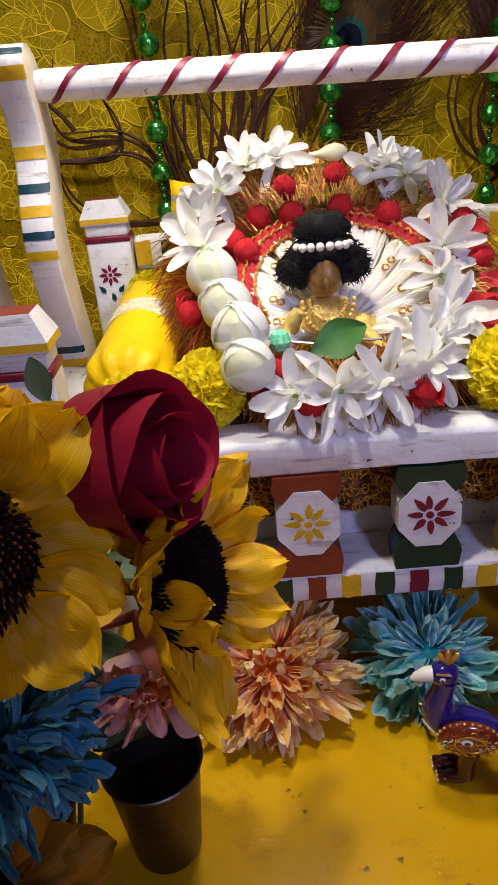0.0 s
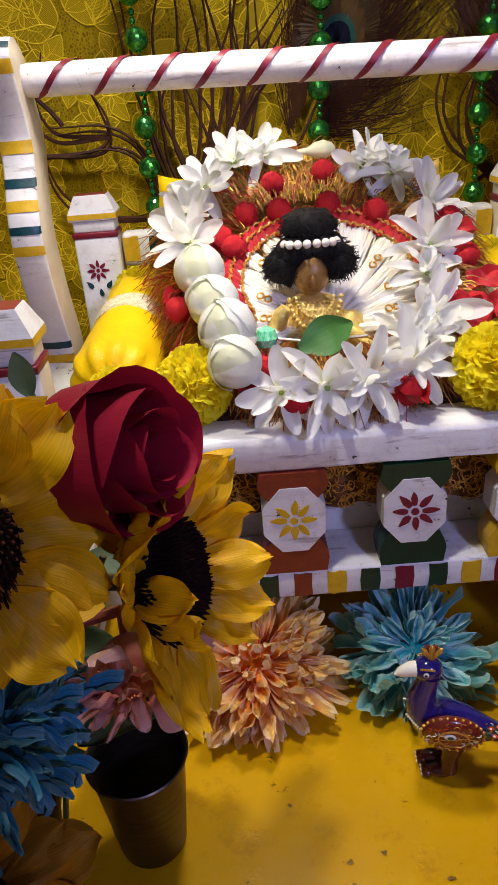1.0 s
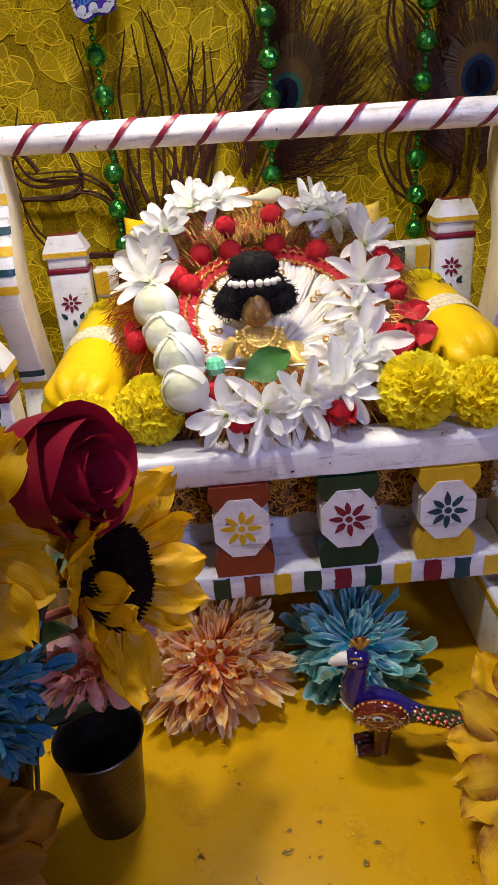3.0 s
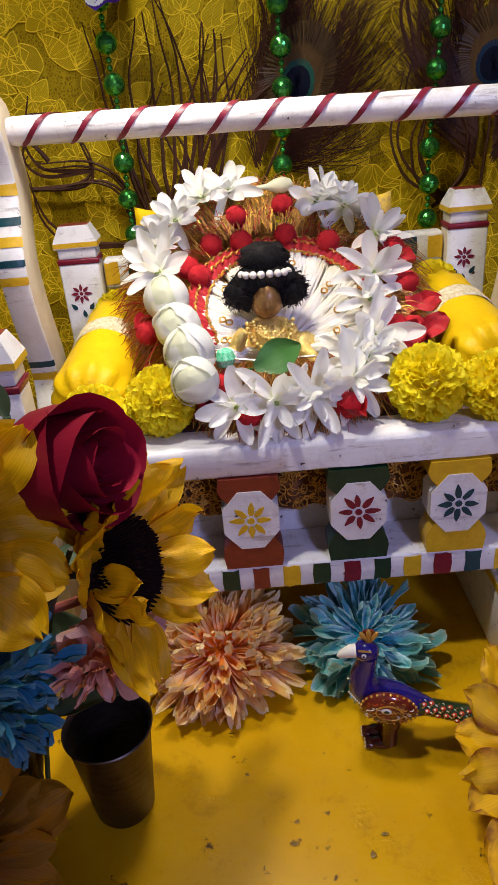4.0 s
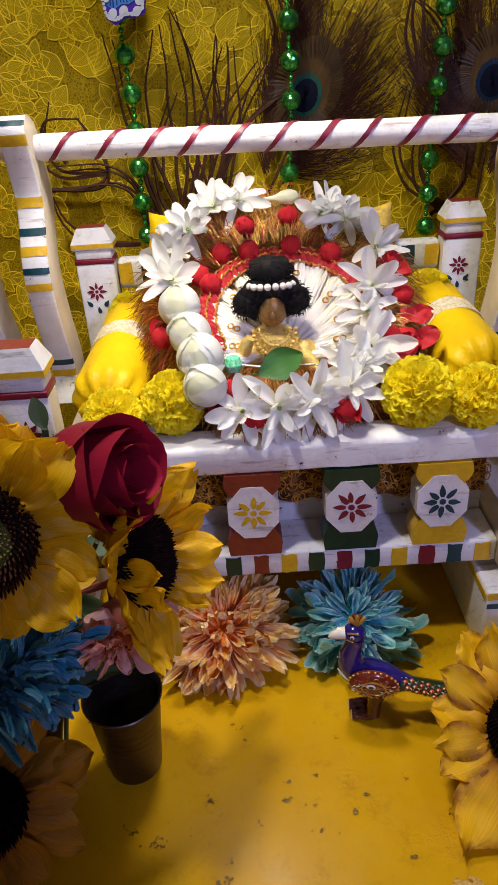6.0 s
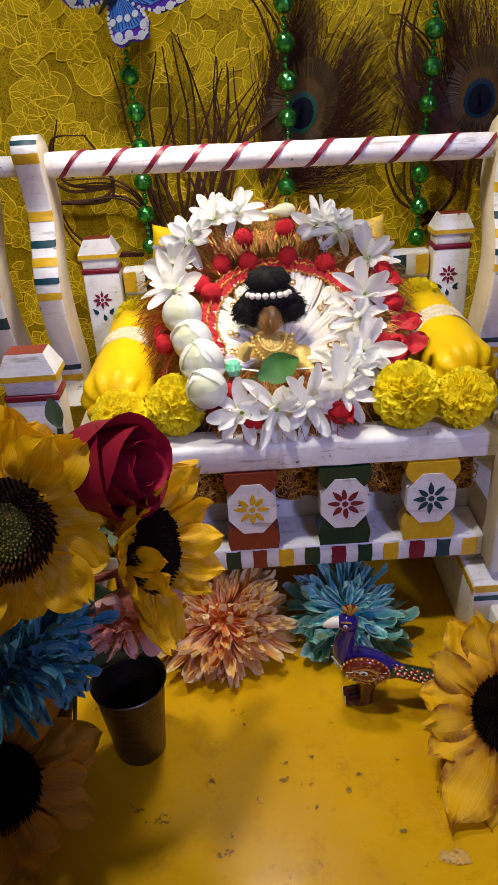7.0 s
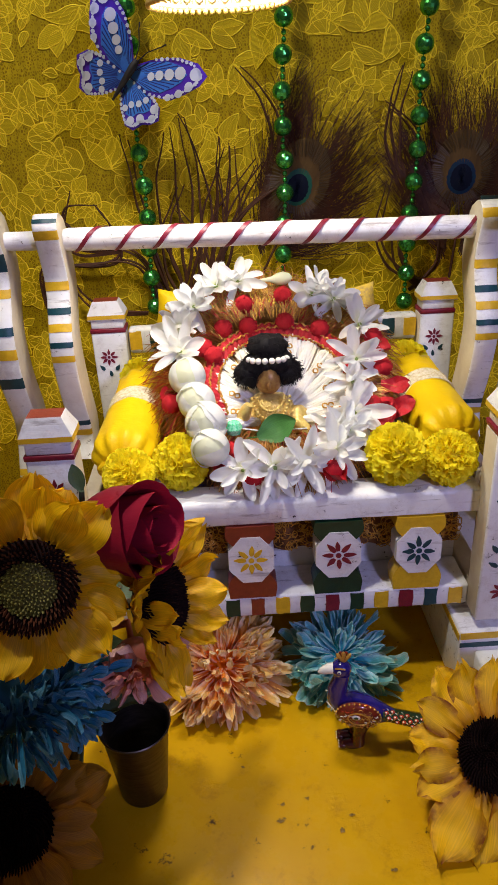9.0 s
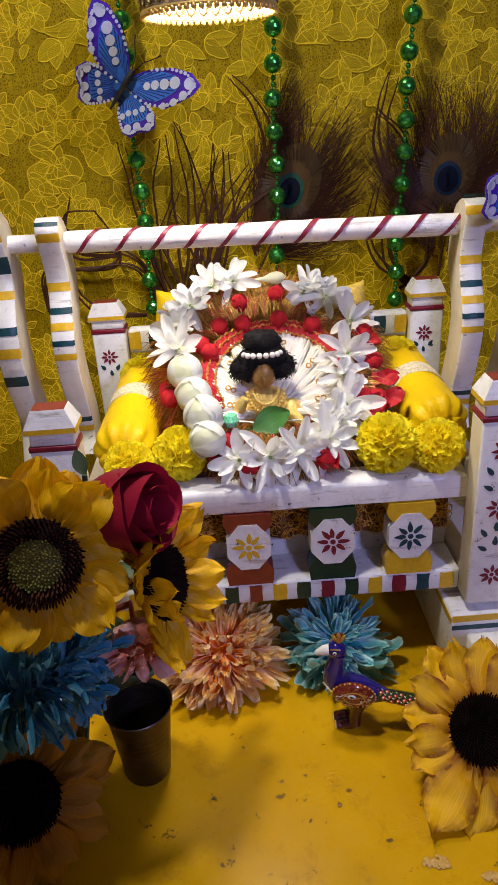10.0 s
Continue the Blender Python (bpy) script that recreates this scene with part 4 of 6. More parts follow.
def jasmine(u, w, ax, closed, seed, size=1.0):
    q = random.Random(seed)
    M = at(u, w, 0.011) @ Vector(ax).normalized().to_track_quat("Z", "Y").to_matrix().to_4x4() @ turn(q.uniform(0, 360), "Z") @ Matrix.Scale(size, 4)
    mb = Mesher()
    mb.tube([(0, 0, -0.014), (0.0005, 0, -0.006), (0, 0, 0.001)], [0.0011, 0.0014, 0.0022], 7)
    mb.ball((0, 0, 0.001), 0.0021, 8)
    fl = part("jasmine_flower", mb, STEM_G, garland, M=M)
    if closed:
        bulb = Mesher()
        bulb.ball((0, 0, 0.0100), (0.0123, 0.0123, 0.0131), 24, 0, I4, 0.05, seed)
        part("bulb", bulb, JASMINE, fl)
        for R, m, top, half in ((0.0127, 2, 16, 1.5), (0.0132, 3, 34, 1.3)):
            for k in range(m):
                part("petal", cup_petal(R * q.uniform(0.96, 1.05), 6.283 / m * k + R * 300 + q.uniform(-0.2, 0.2), half, top + q.uniform(-8, 14), seed + k * 1.7), JASMINE, fl, M=at(0, 0, 0.010))
        return
    n = q.choice((8, 8, 9, 10))
    for k in range(n):
        put("petal", PET[q.randrange(6)], fl, turn(360 / n * k + q.uniform(-13, 13), "Z") @ at(0, 0.0012, 0.001) @ turn(q.uniform(-6, 30), "X") @ turn(q.uniform(-28, 28), "Y") @ Matrix.Scale(q.uniform(0.86, 1.14), 4))
    for k in range(4):
        put("petal", PET[(k + seed) % 6], fl, turn(90 * k + q.uniform(-30, 30), "Z") @ at(0, 0.0008, 0.002) @ turn(q.uniform(38, 66), "X") @ Matrix.Scale(q.uniform(0.62, 0.86), 4))


# place in the ring, how far it leans outward, closed or open, size
FLOWERS = ((-0.0411, 0.076, 0.25, 0, 1.10), (-0.0229, 0.079, 0.4, 0, 1.05), (-0.0594, 0.053, 0.2, 0, 1.05), (-0.0709, 0.032, 0.35, 0, 1.05), (-0.0715, 0.006, 0.4, 0, 1.18), (-0.0653, -0.022, 0.1, 1, 1.05), (-0.0575, -0.047, 0.2, 1, 1.05),
           (-0.0505, -0.065, 0.15, 1, 1.12), (-0.0473, -0.086, 0.3, 1, 1.0), (-0.0276, -0.104, 0.7, 0, 1.05), (-0.0059, -0.103, 1.0, 0, 1.18), (0.0148, -0.100, 0.9, 0, 1.08), (0.0369, -0.092, 0.9, 0, 1.1), (0.0385, -0.076, 0.7, 0, 1.0),
           (0.0542, -0.061, 0.6, 0, 1.2), (0.0480, -0.076, 0.5, 0, 1.05), (0.0573, -0.0326, 0.3, 0, 0.9), (0.0624, -0.0113, 0.5, 0, 1.2), (0.0705, 0.0241, 0.5, 0, 1.12), (0.0536, 0.0540, 0.4, 0, 1.08), (0.0367, 0.0610, 0.2, 0, 1.1), (0.0455, 0.0660, 0.9, 0, 0.95))
for k, (u, w, out, shut, size) in enumerate(FLOWERS):
    q = random.Random(100 + k)
    L = math.hypot(u, w)
    jasmine(u, w, (u / L * out * 0.8 + q.uniform(-0.12, 0.12), w / L * out * 0.6 - 0.34 + q.uniform(-0.12, 0.12), 0.85), shut, 200 + k, size)
mb = Mesher()
mb.tube([(-0.014, 0, 0), (-0.006, 0.0005, 0), (0, 0, 0), (0.005, 0, 0), (0.011, 0, 0), (0.016, 0, 0), (0.018, 0, 0)], [0.0011, 0.0013, 0.0022, 0.0046, 0.0056, 0.0036, 0.0008], 10)
part("bud", mb, JASMINE, garland, "unopened white jasmine bud", at(0.0045, 0.078, 0.014) @ turn(4, "Z"))
mb = Mesher()
mb.tube([(0.068 * math.cos(a), -0.008 + 0.090 * math.sin(a), 0.004) for a in np.linspace(0, 6.283, 50)], 0.0007, 5)
part("thread", mb, STEM_G, garland)


# the small figurine, one plain mesh
def figurine():
    mb = Mesher()
    M = at(-0.012, 0.0790, 0.1925)
    # body and arms
    mb.ball((0, 0, 0.002), (0.0195, 0.014, 0.0195), 24, 0, M, 0.12, 1)
    mb.ball((-0.0175, -0.006, -0.001), (0.0105, 0.0095, 0.0125), 16, 0, M, 0.2, 2)
    mb.ball((0.0195, -0.005, -0.001), (0.0110, 0.0095, 0.0115), 16, 0, M, 0.2, 3)
    mb.tube([M @ Vector(p) for p in ((-0.019, -0.010, 0.0), (-0.0215, -0.015, 0.008), (-0.0185, -0.017, 0.015), (-0.0165, -0.0175, 0.0185))], [0.006, 0.0052, 0.0044, 0.0030], 12, 0)
    mb.tube([M @ Vector(p) for p in ((0.018, -0.008, 0.002), (0.025, -0.014, -0.004), (0.029, -0.018, -0.008))], [0.006, 0.005, 0.0042], 12, 0)
    # rows of beads over the jacket
    for row in range(9):
        for k in range(15):
            a = radians(196 + 148 * k / 14)
            t = -0.8 + 1.6 * row / 8
            c = math.sqrt(1 - t * t * 0.8)
            mb.ball((0.0200 * c * math.cos(a), 0.0146 * c * math.sin(a) - 0.0004, 0.002 + 0.0195 * t), 0.00085, 6, 0, M)
    for k in range(19):
        a = math.pi * (0.02 + 0.96 * k / 18)
        mb.ball((0.0140 * math.cos(a), -0.0130 - 0.0025 * math.sin(a), 0.0225 - 0.0185 * math.sin(a)), 0.0014, 8, 0, M)
        mb.ball((0.0100 * math.cos(a), -0.0120 - 0.0025 * math.sin(a), 0.0220 - 0.0110 * math.sin(a)), 0.0012, 8, 0, M)
    # head
    mb.ball((-0.001, -0.0035, 0.0325), (0.0102, 0.0098, 0.0118), 24, 1, M)
    mb.ball((-0.001, -0.0132, 0.0305), (0.0013, 0.0014, 0.0030), 10, 1, M)
    # hair: one wide mass over brow and sides, knot on top
    hair = (((-0.0150, 0.000, 0.0365), (0.0112, 0.0105, 0.0105)), ((0.0130, 0.000, 0.0375), (0.0112, 0.0105, 0.0105)), ((-0.0080, 0.000, 0.0440), (0.0120, 0.0115, 0.0090)), ((0.0070, 0.000, 0.0445), (0.0120, 0.0115, 0.0088)), ((-0.001, 0.006, 0.0400), (0.0180, 0.0090, 0.0120)), ((-0.001, 0.003, 0.0565), (0.0148, 0.0112, 0.0092)))
    for k, (c, rr) in enumerate(hair):
        mb.ball(c, rr, 18, 2, M, 0.22, 5 + k)
    r_ = random.Random(3)
    for k in range(900):
        c, rr = hair[r_.choice((0, 1, 0, 1, 2, 3, 5))]
        d = Vector((r_.gauss(0, 1), -abs(r_.gauss(0, 1)), r_.gauss(0, 0.8))).normalized()
        p = Vector(c) + Vector((d.x * rr[0], d.y * rr[1], d.z * rr[2])) * 0.98
        t_ = Vector((d.x * 0.6 + r_.uniform(-0.5, 0.5), -0.15, -0.4 + r_.uniform(-0.5, 0.6))).normalized()
        mb.tube([M @ p, M @ (p + t_ * 0.0016 + d * 0.0007), M @ (p + t_ * 0.0028 + d * r_.uniform(0, 0.0008))], [0.00026, 0.0002, 0.0001], 3, 2, False)
    # band of pearls
    for k in range(8):
        a = radians(-158 + 136 * k / 7)
        mb.ball((-0.001 + 0.0150 * math.cos(a), -0.001 + 0.0130 * math.sin(a), 0.0502 - 0.0014 * math.cos(a) ** 2), 0.00235, 12, 3, M)
    solo("figurine", mb, [FIG_GOLD, FIG_FACE, HAIR, PEARL], "small golden robed figurine with black hair seated on the dress", "figurine")


figurine()

# green leaf on the lap and a gem pin beside it
mb = Mesher()
mb.petal(0.030, 0.021, 0.5, 0.25, 0.75, 0.5, 0.4, facing((-0.024, 0.036, 0.1965), (0.05, -0.75, 0.55)) @ turn(-72, "Z"), 0, 10, 7, 2.0)
mb.tube([(-0.034, 0.040, 0.1940), (-0.024, 0.036, 0.1965)], 0.0006, 5)
solo("basil_leaf", mb, LEAF, "fresh green basil leaf laid before the figurine", "leaf")
pin = thing("gem_pin", at(-0.0405, 0.042, 0.2020), "sparkling green gem ball on a silver pin", "ornament")
mb = Mesher()
mb.ball((0, 0, 0), 0.0062, 9, 0, I4, 0.1, 3)
part("gem", mb, GEM, pin, smooth=False)
mb = Mesher()
mb.tube([(0.005, 0.0, -0.001), (0.02, -0.002, -0.003), (0.052, -0.004, -0.002)], 0.0009, 6)
for k in range(4):
    mb.tube([(0.006 + 0.003 * math.cos(t_), -0.008, -0.009 - 0.0048 * k + 0.003 * math.sin(t_)) for t_ in np.linspace(0, 6.28, 10)], 0.0006, 4)
part("chain", mb, SILVER, pin)


# bolsters
def bolster(front, back, r, seed, label):
    f, b = Vector(front), Vector(back)
    L = (b - f).length
    th = thing("bolster", facing(f, b - f), label, "bolster", "bolsters in the cradle")
    mb = Mesher()
    rows_ = []
    for i in range(34):
        s = i / 33
        e = min(s, 1 - s) * L
        k = math.sqrt(max(0.0, 1 - (1 - min(1, e / 0.016)) ** 2))
        row = []
        for j in range(48):
            a = 2 * math.pi * j / 48
            pl = 0.10 * max(0, 1 - e / 0.028) * math.sin(a * 11 + seed) * min(1, e / 0.003)
            soft = 0.035 * noise.noise(Vector((math.cos(a), math.sin(a), s * 3 + seed)))
            rr = r * (0.10 + 0.90 * k) * (1 + pl + soft)
            row.append(Vector((rr * math.cos(a), rr * math.sin(a), s * L)))
        rows_.append(row)
    mb.grid(rows_, 0, None, True)
    part("body", mb, SATIN, th)
    mb = Mesher()
    for i in range(2):
        mb.lathe([(r * 1.02, L * (0.50 + 0.11 * i)), (r * 1.045, L * (0.515 + 0.11 * i)), (r * 1.02, L * (0.53 + 0.11 * i))], 44)
    mb.lathe([(r * 1.005, L * 0.49), (r * 1.025, L * 0.51), (r * 1.025, L * 0.63), (r * 1.005, L * 0.65)], 44)
    part("lace_band", mb, LACE_W, th, "cream lace band")
    mb = Mesher()
    q = random.Random(seed)
    for k in range(9):
        mb.petal(0.017, 0.012, 0.9, 0.5, 0.6, 0.7, 0.8, turn(k * 40, "Z") @ turn(q.uniform(-70, -35), "X"), 0, 6, 5, k)
    part("gathered_end", mb, SATIN, th, "gathered satin end")


bolster((-0.122, 0.026, 0.183), (-0.113, 0.150, 0.196), 0.0232, 1, "yellow satin bolster with a cream lace band")
bolster((0.119, 0.034, 0.184), (0.109, 0.150, 0.197), 0.0230, 2, "yellow satin bolster with gathered end beside the garland")

# back cushions against the rail
for (x, z, w, mat, lab) in ((-0.086, 0.250, 0.018, SATIN, "small yellow satin cushion propped against the back rail"), (0.073, 0.244, 0.020, PRINT, "small yellow printed cushion propped against the back rail")):
    mb = Mesher()
    rows_ = []
    for i in range(13):
        row = []
        for j in range(13):
            p, q_ = 2 * i / 12 - 1, 2 * j / 12 - 1
            t_ = 0.010 * (1 - p * p) ** 0.5 * (1 - q_ * q_) ** 0.5
            row.append((p, q_, t_))
        rows_.append(row)
    for sgn in (1, -1):
        mb.grid([[Vector((p * w * (1 - 0.10 * (1 - q_ * q_)), sgn * t_, q_ * w * (1 - 0.10 * (1 - p * p)))) for p, q_, t_ in row] for row in rows_])
    solo("small_cushion", mb, mat, lab, "cushion", at(x, 0.196, z - 0.002) @ turn(-12, "X") @ turn(8 if x < 0 else -8, "Y"))


# marigolds
def marigold(pos, r, ax, seed, label):
    mb = Mesher()
    q = random.Random(seed)
    mb.ball((0, 0, 0), r * 0.80, 14)
    n = 300
    for k in range(n):
        z = 1 - 1.45 * (k + 0.5) / n
        ph = k * 2.39996
        d = Vector((math.sqrt(max(0, 1 - z * z)) * math.cos(ph), math.sqrt(max(0, 1 - z * z)) * math.sin(ph), z))
        M = d.to_track_quat("Y", "Z").to_matrix().to_4x4()
        mb.petal(r * q.uniform(0.36, 0.48), r * q.uniform(0.26, 0.38), q.uniform(-0.9, 0.5), q.uniform(-0.3, 0.9), 0.35, 0.8, 1.7, Matrix.Translation(d * r * 0.62) @ M @ turn(q.uniform(-60, 60), "Y"), 0, 6, 5, q.uniform(0, 50), 0.5)
    th = thing("marigold", facing(pos, ax), label, "marigold", "marigolds in the cradle")
    part("bloom", mb, MARIGOLD, th)
    mb = Mesher()
    mb.lathe([(0.001, -r * 0.85), (r * 0.22, -r * 0.8), (r * 0.34, -r * 0.3), (r * 0.2, 0)], 10)
    part("calyx", mb, LEAF, th)


marigold((-0.079, 0.026, 0.185), 0.0195, (0.15, -0.75, 0.65), 1, "bright yellow marigold head resting on the front rail")
marigold((-0.115, 0.016, 0.183), 0.0180, (-0.2, -0.5, 0.8), 2, "bright yellow marigold head below the bolster")
marigold((0.0715, 0.018, 0.186), 0.0215, (-0.1, -0.6, 0.75), 3, "large bright yellow marigold head resting on the front rail")
marigold((0.1075, 0.012, 0.184), 0.0190, (0.2, -0.7, 0.65), 4, "bright yellow marigold head below the bolster")
marigold((-0.120, 0.172, 0.194), 0.0190, (0.1, -0.4, 0.9), 5, "yellow marigold head tucked behind the bolster")
marigold((0.116, 0.172, 0.197), 0.0190, (-0.1, -0.4, 0.9), 6, "yellow marigold head tucked behind the bolster")

# ---- hung on the curtain: beads, feathers, butterflies, lamp ----


def bead_string(top, bottom, first, n, label, seed):
    t_, b_2 = Vector(top), Vector(bottom)
    th = thing("bead_string", Matrix.Translation(t_), label, "bead string", "green bead strings")
    L = (b_2 - t_).length
    d = (b_2 - t_).normalized()
    mb = Mesher()
    q = random.Random(seed)
    path = [d * (L * i / 30) + Vector((0.0012 * math.sin(i * 0.6 + seed), 0, 0)) for i in range(31)]
    mb.tube(path, 0.00045, 5)
    part("cord", mb, BEAD, th)
    big, small = Mesher(), Mesher()
    big.ball((0, 0, 0), (0.0080, 0.0080, 0.0076), 18)
    small.ball((0, 0, 0), 0.0023, 10)
    bm_, sm_ = big.mesh("bead", BEAD, False), small.mesh("small_bead", BEAD)
    z = first
    while z < L:
        i = min(29, int(z / L * 30))
        p = path[i].lerp(path[i + 1], z / L * 30 - i)
        put("bead", bm_, th, Matrix.Translation(p) @ turn(q.uniform(0, 90), "X") @ turn(q.uniform(0, 90), "Z"))
        for e in (0.0110, 0.0160):
            if z + e < L:
                put("small_bead", sm_, th, Matrix.Translation(p + d * e))
        z += 0.0268


bead_string((-0.1085, 0.242, 0.60), (-0.1088, 0.238, 0.238), 0.197 - 0.0268 * 7, 14, "string of shiny green plastic beads hung beside the butterfly", 1)
bead_string((0.0185, 0.243, 0.60), (0.0135, 0.236, 0.232), 0.128 - 0.0268 * 4, 14, "string of shiny green plastic beads hung over the feather", 2)
bead_string((0.1405, 0.244, 0.60), (0.1272, 0.240, 0.226), 0.125 - 0.0268 * 4, 14, "string of shiny green plastic beads hung beside the post", 3)


def curve(p0, p1, bow, n=10):
    a, b = Vector(p0), Vector(p1)
    s = Vector((-(b - a).z, 0, (b - a).x))
    return [a.lerp(b, i / n) + s * bow * math.sin(math.pi * i / n) for i in range(n + 1)]


def feather(base, axis, eye_at, eye_w, eye_h, reach, fan, seed, label, eye_mats, dense):
    """Shaft, a flame-like fan of curved barbs, and the ringed eye."""
    th = thing("peacock_feather", Matrix.Translation(base), label, "feather", "feathers on the curtain")
    o, e = Vector(base), Vector(eye_at)
    ax = Vector((math.sin(radians(axis)), 0, math.cos(radians(axis))))
    out = Vector((ax.z, 0, -ax.x))
    q = random.Random(seed)
    mb = Mesher()
    mb.tube([Vector((0, 0, 0)), (e - o) * 0.5 + out * 0.003, e - o], [0.0013, 0.0010, 0.0006], 6)
    part("shaft", mb, BARB, th)

    def barb(m_, start, ang, ln, bend, thick):
        pts, p, a = [], Vector(start), ang
        for i in range(9):
            pts.append(p - o)
            p = p + (ax * math.cos(a) + out * math.sin(a)) * (ln / 8)
            a -= bend / 8 + q.uniform(-0.10, 0.10)
        m_.tube(pts, [thick * (1 - 0.085 * i) for i in range(9)], 3, 0, False)

    mb = Mesher()
    for k in range(dense):
        sgn = 1 if k % 2 else -1
        wide = fan[1] if sgn > 0 else fan[0]
        f = q.random()
        root = o + (e - o) * (1 - 0.65 * f) - ax * (eye_h * 0.35) + out * sgn * eye_w * 0.3
        ang, ln, bend = sgn * (0.30 + wide * q.random() ** 0.8), reach * q.uniform(0.66, 1.05) * (1 - 0.22 * f), sgn * q.uniform(0.35, 1.25)
        for j in range(q.choice((3, 6, 9, 12))):
            start = root + ax * q.uniform(-0.007, 0.007) + out * q.uniform(-0.002, 0.002) + Vector((0, -0.0004 - 0.0018 * q.random(), 0))
            barb(mb, start, ang + q.uniform(-0.07, 0.07), ln * q.uniform(0.80, 1.04), bend + q.uniform(-0.12, 0.12), q.uniform(0.00035, 0.0006))
    for k in range(dense // 3):
        a = q.uniform(-0.55, 0.55)
        for j in range(q.choice((2, 4, 6))):
            start = e + ax * eye_h * 0.5 + out * (a * eye_w * 1.4 + q.uniform(-0.002, 0.002)) + Vector((0, -0.001 - 0.001 * q.random(), 0))
            barb(mb, start, a * 0.8 + 0.05 * j - 0.1, reach * (0.42 + 0.3 * abs(math.sin(k * 2.3))) * q.uniform(0.9, 1.05), 0.5 * math.sin(k * 1.7), 0.00045)
    tagged(part("vane", mb, BARB, th), kind="stuff")
    turned = Matrix.Translation(e - o) @ turn(axis, "Y")
    for lift, s, mat, nm, off in ((0.0022, 1.0, eye_mats[0], "bronze_eye", 0.0), (0.0030, 0.50, eye_mats[1], "teal_eye", -0.24), (0.0037, 0.38, eye_mats[2], "navy_eye", -0.25)):
        mb = Mesher()
        rows_ = []
        for i in range(9):
            r = i / 8
            rows_.append([Vector((eye_w * s * r * math.cos(a) * (1 + 0.03 * math.sin(a * 19)), -0.0008 * (1 - r * r) + 0.0002 * math.sin(a * 31), eye_h * s * r * (1.12 if math.sin(a) > 0 else 0.92) * math.sin(a))) for a in np.linspace(0, 6.2832, 64, endpoint=False)])
        mb.grid(rows_, 0, None, True)
        part(nm, mb, mat, th, M=turned @ at(0, -lift, eye_h * off))
    # fine barbs over the ring round the eye
    mb = Mesher()
    for k in range(130):
        a = 6.283 * k / 130 + q.uniform(-0.03, 0.03)
        r0, r1 = q.uniform(0.62, 0.75), q.uniform(1.0, 1.3)
        mb.tube([turned @ Vector((eye_w * r * math.cos(a + 0.15 * (r - 0.6)), -0.0032 - 0.0003 * q.random(), eye_h * (r * math.sin(a + 0.15 * (r - 0.6)) - 0.10 * (1 - r)))) for r in (r0, (r0 + r1) / 2, r1)], [0.00028, 0.00030, 0.0002], 3, 0, False)
    tagged(part("ring_vane", mb, EYE_R, th), kind="stuff")


feather((-0.006, 0.258, 0.262), 22, (0.0310, 0.2570, 0.3460), 0.0265, 0.0320, 0.108, (0.35, 1.15), 3, "brown peacock feather with a green eye fixed to the curtain", (EYE_B, EYE_T, EYE_N), 96)
feather((0.176, 0.258, 0.250), 2, (0.1785, 0.2570, 0.3480), 0.0265, 0.0300, 0.108, (1.0, 0.9), 5, "dark peacock feather with a blue eye fixed to the curtain", (EYE_B, EYE_V, EYE_N), 110)


def stems():
    th = thing("dry_feather_stems", at(-0.08, 0.258, 0.24), "sprays of thin reddish brown stripped feather stems", "feather stems")
    o = Vector((-0.08, 0.258, 0.24))
    q = random.Random(9)
    ends = [((-0.080, 0.24), (-0.073, 0.402), -0.10, 3), ((-0.080, 0.26), (-0.0845, 0.392), 0.05, 2), ((-0.095, 0.25), (-0.122, 0.388), 0.06, 2), ((-0.085, 0.25), (-0.078, 0.350), 0.14, 2), ((-0.066, 0.24), (-0.0435, 0.362), -0.06, 3), ((-0.062, 0.24), (-0.0357, 0.380), 0.03, 3), ((-0.056, 0.24), (-0.0255, 0.376), -0.04, 3),
            ((0.002, 0.345), (-0.017, 0.443), -0.20, 2), ((-0.050, 0.24), (0.012, 0.350), 0.10, 4), ((-0.058, 0.235), (-0.004, 0.365), 0.08, 4), ((-0.066, 0.24), (-0.082, 0.330), -0.1, 2), ((-0.10, 0.24), (-0.172, 0.300), -0.28, 2), ((-0.11, 0.23), (-0.165, 0.275), -0.35, 2), ((-0.12, 0.23), (-0.19, 0.30), 0.3, 2),
            ((-0.14, 0.29), (-0.176, 0.346), 0.5, 2), ((-0.19, 0.28), (-0.158, 0.340), -0.6, 2), ((-0.172, 0.30), (-0.150, 0.336), 0.7, 1), ((-0.20, 0.22), (-0.190, 0.300), 0.2, 3), ((0.15, 0.24), (0.135, 0.33), 0.2, 3), ((0.14, 0.24), (0.16, 0.31), -0.2, 2), ((0.165, 0.24), (0.115, 0.345), 0.25, 2),
            ((0.130, 0.33), (0.122, 0.432), 0.14, 3), ((0.125, 0.32), (0.112, 0.405), -0.25, 3)]
    for (xa, za), (xb, zb), bow, m in ends:
        for k in range(m):
            mb = Mesher()
            j = lambda s: q.uniform(-s, s)
            pts = curve((xa + j(0.005), 0.258, za), (xb + j(0.006), 0.254 + j(0.003), zb + j(0.006)), bow + j(0.06), 14)
            pts = [p_ + Vector((0.0009 * math.sin(i * 1.1 + k * 2), 0, 0.0006 * math.sin(i * 0.8 + k))) for i, p_ in enumerate(pts)]
            mb.tube([p - o for p in pts], [0.0020 - 0.0015 * i / 14 for i in range(15)], 5)
            part("stem", mb, BARB, th)


stems()


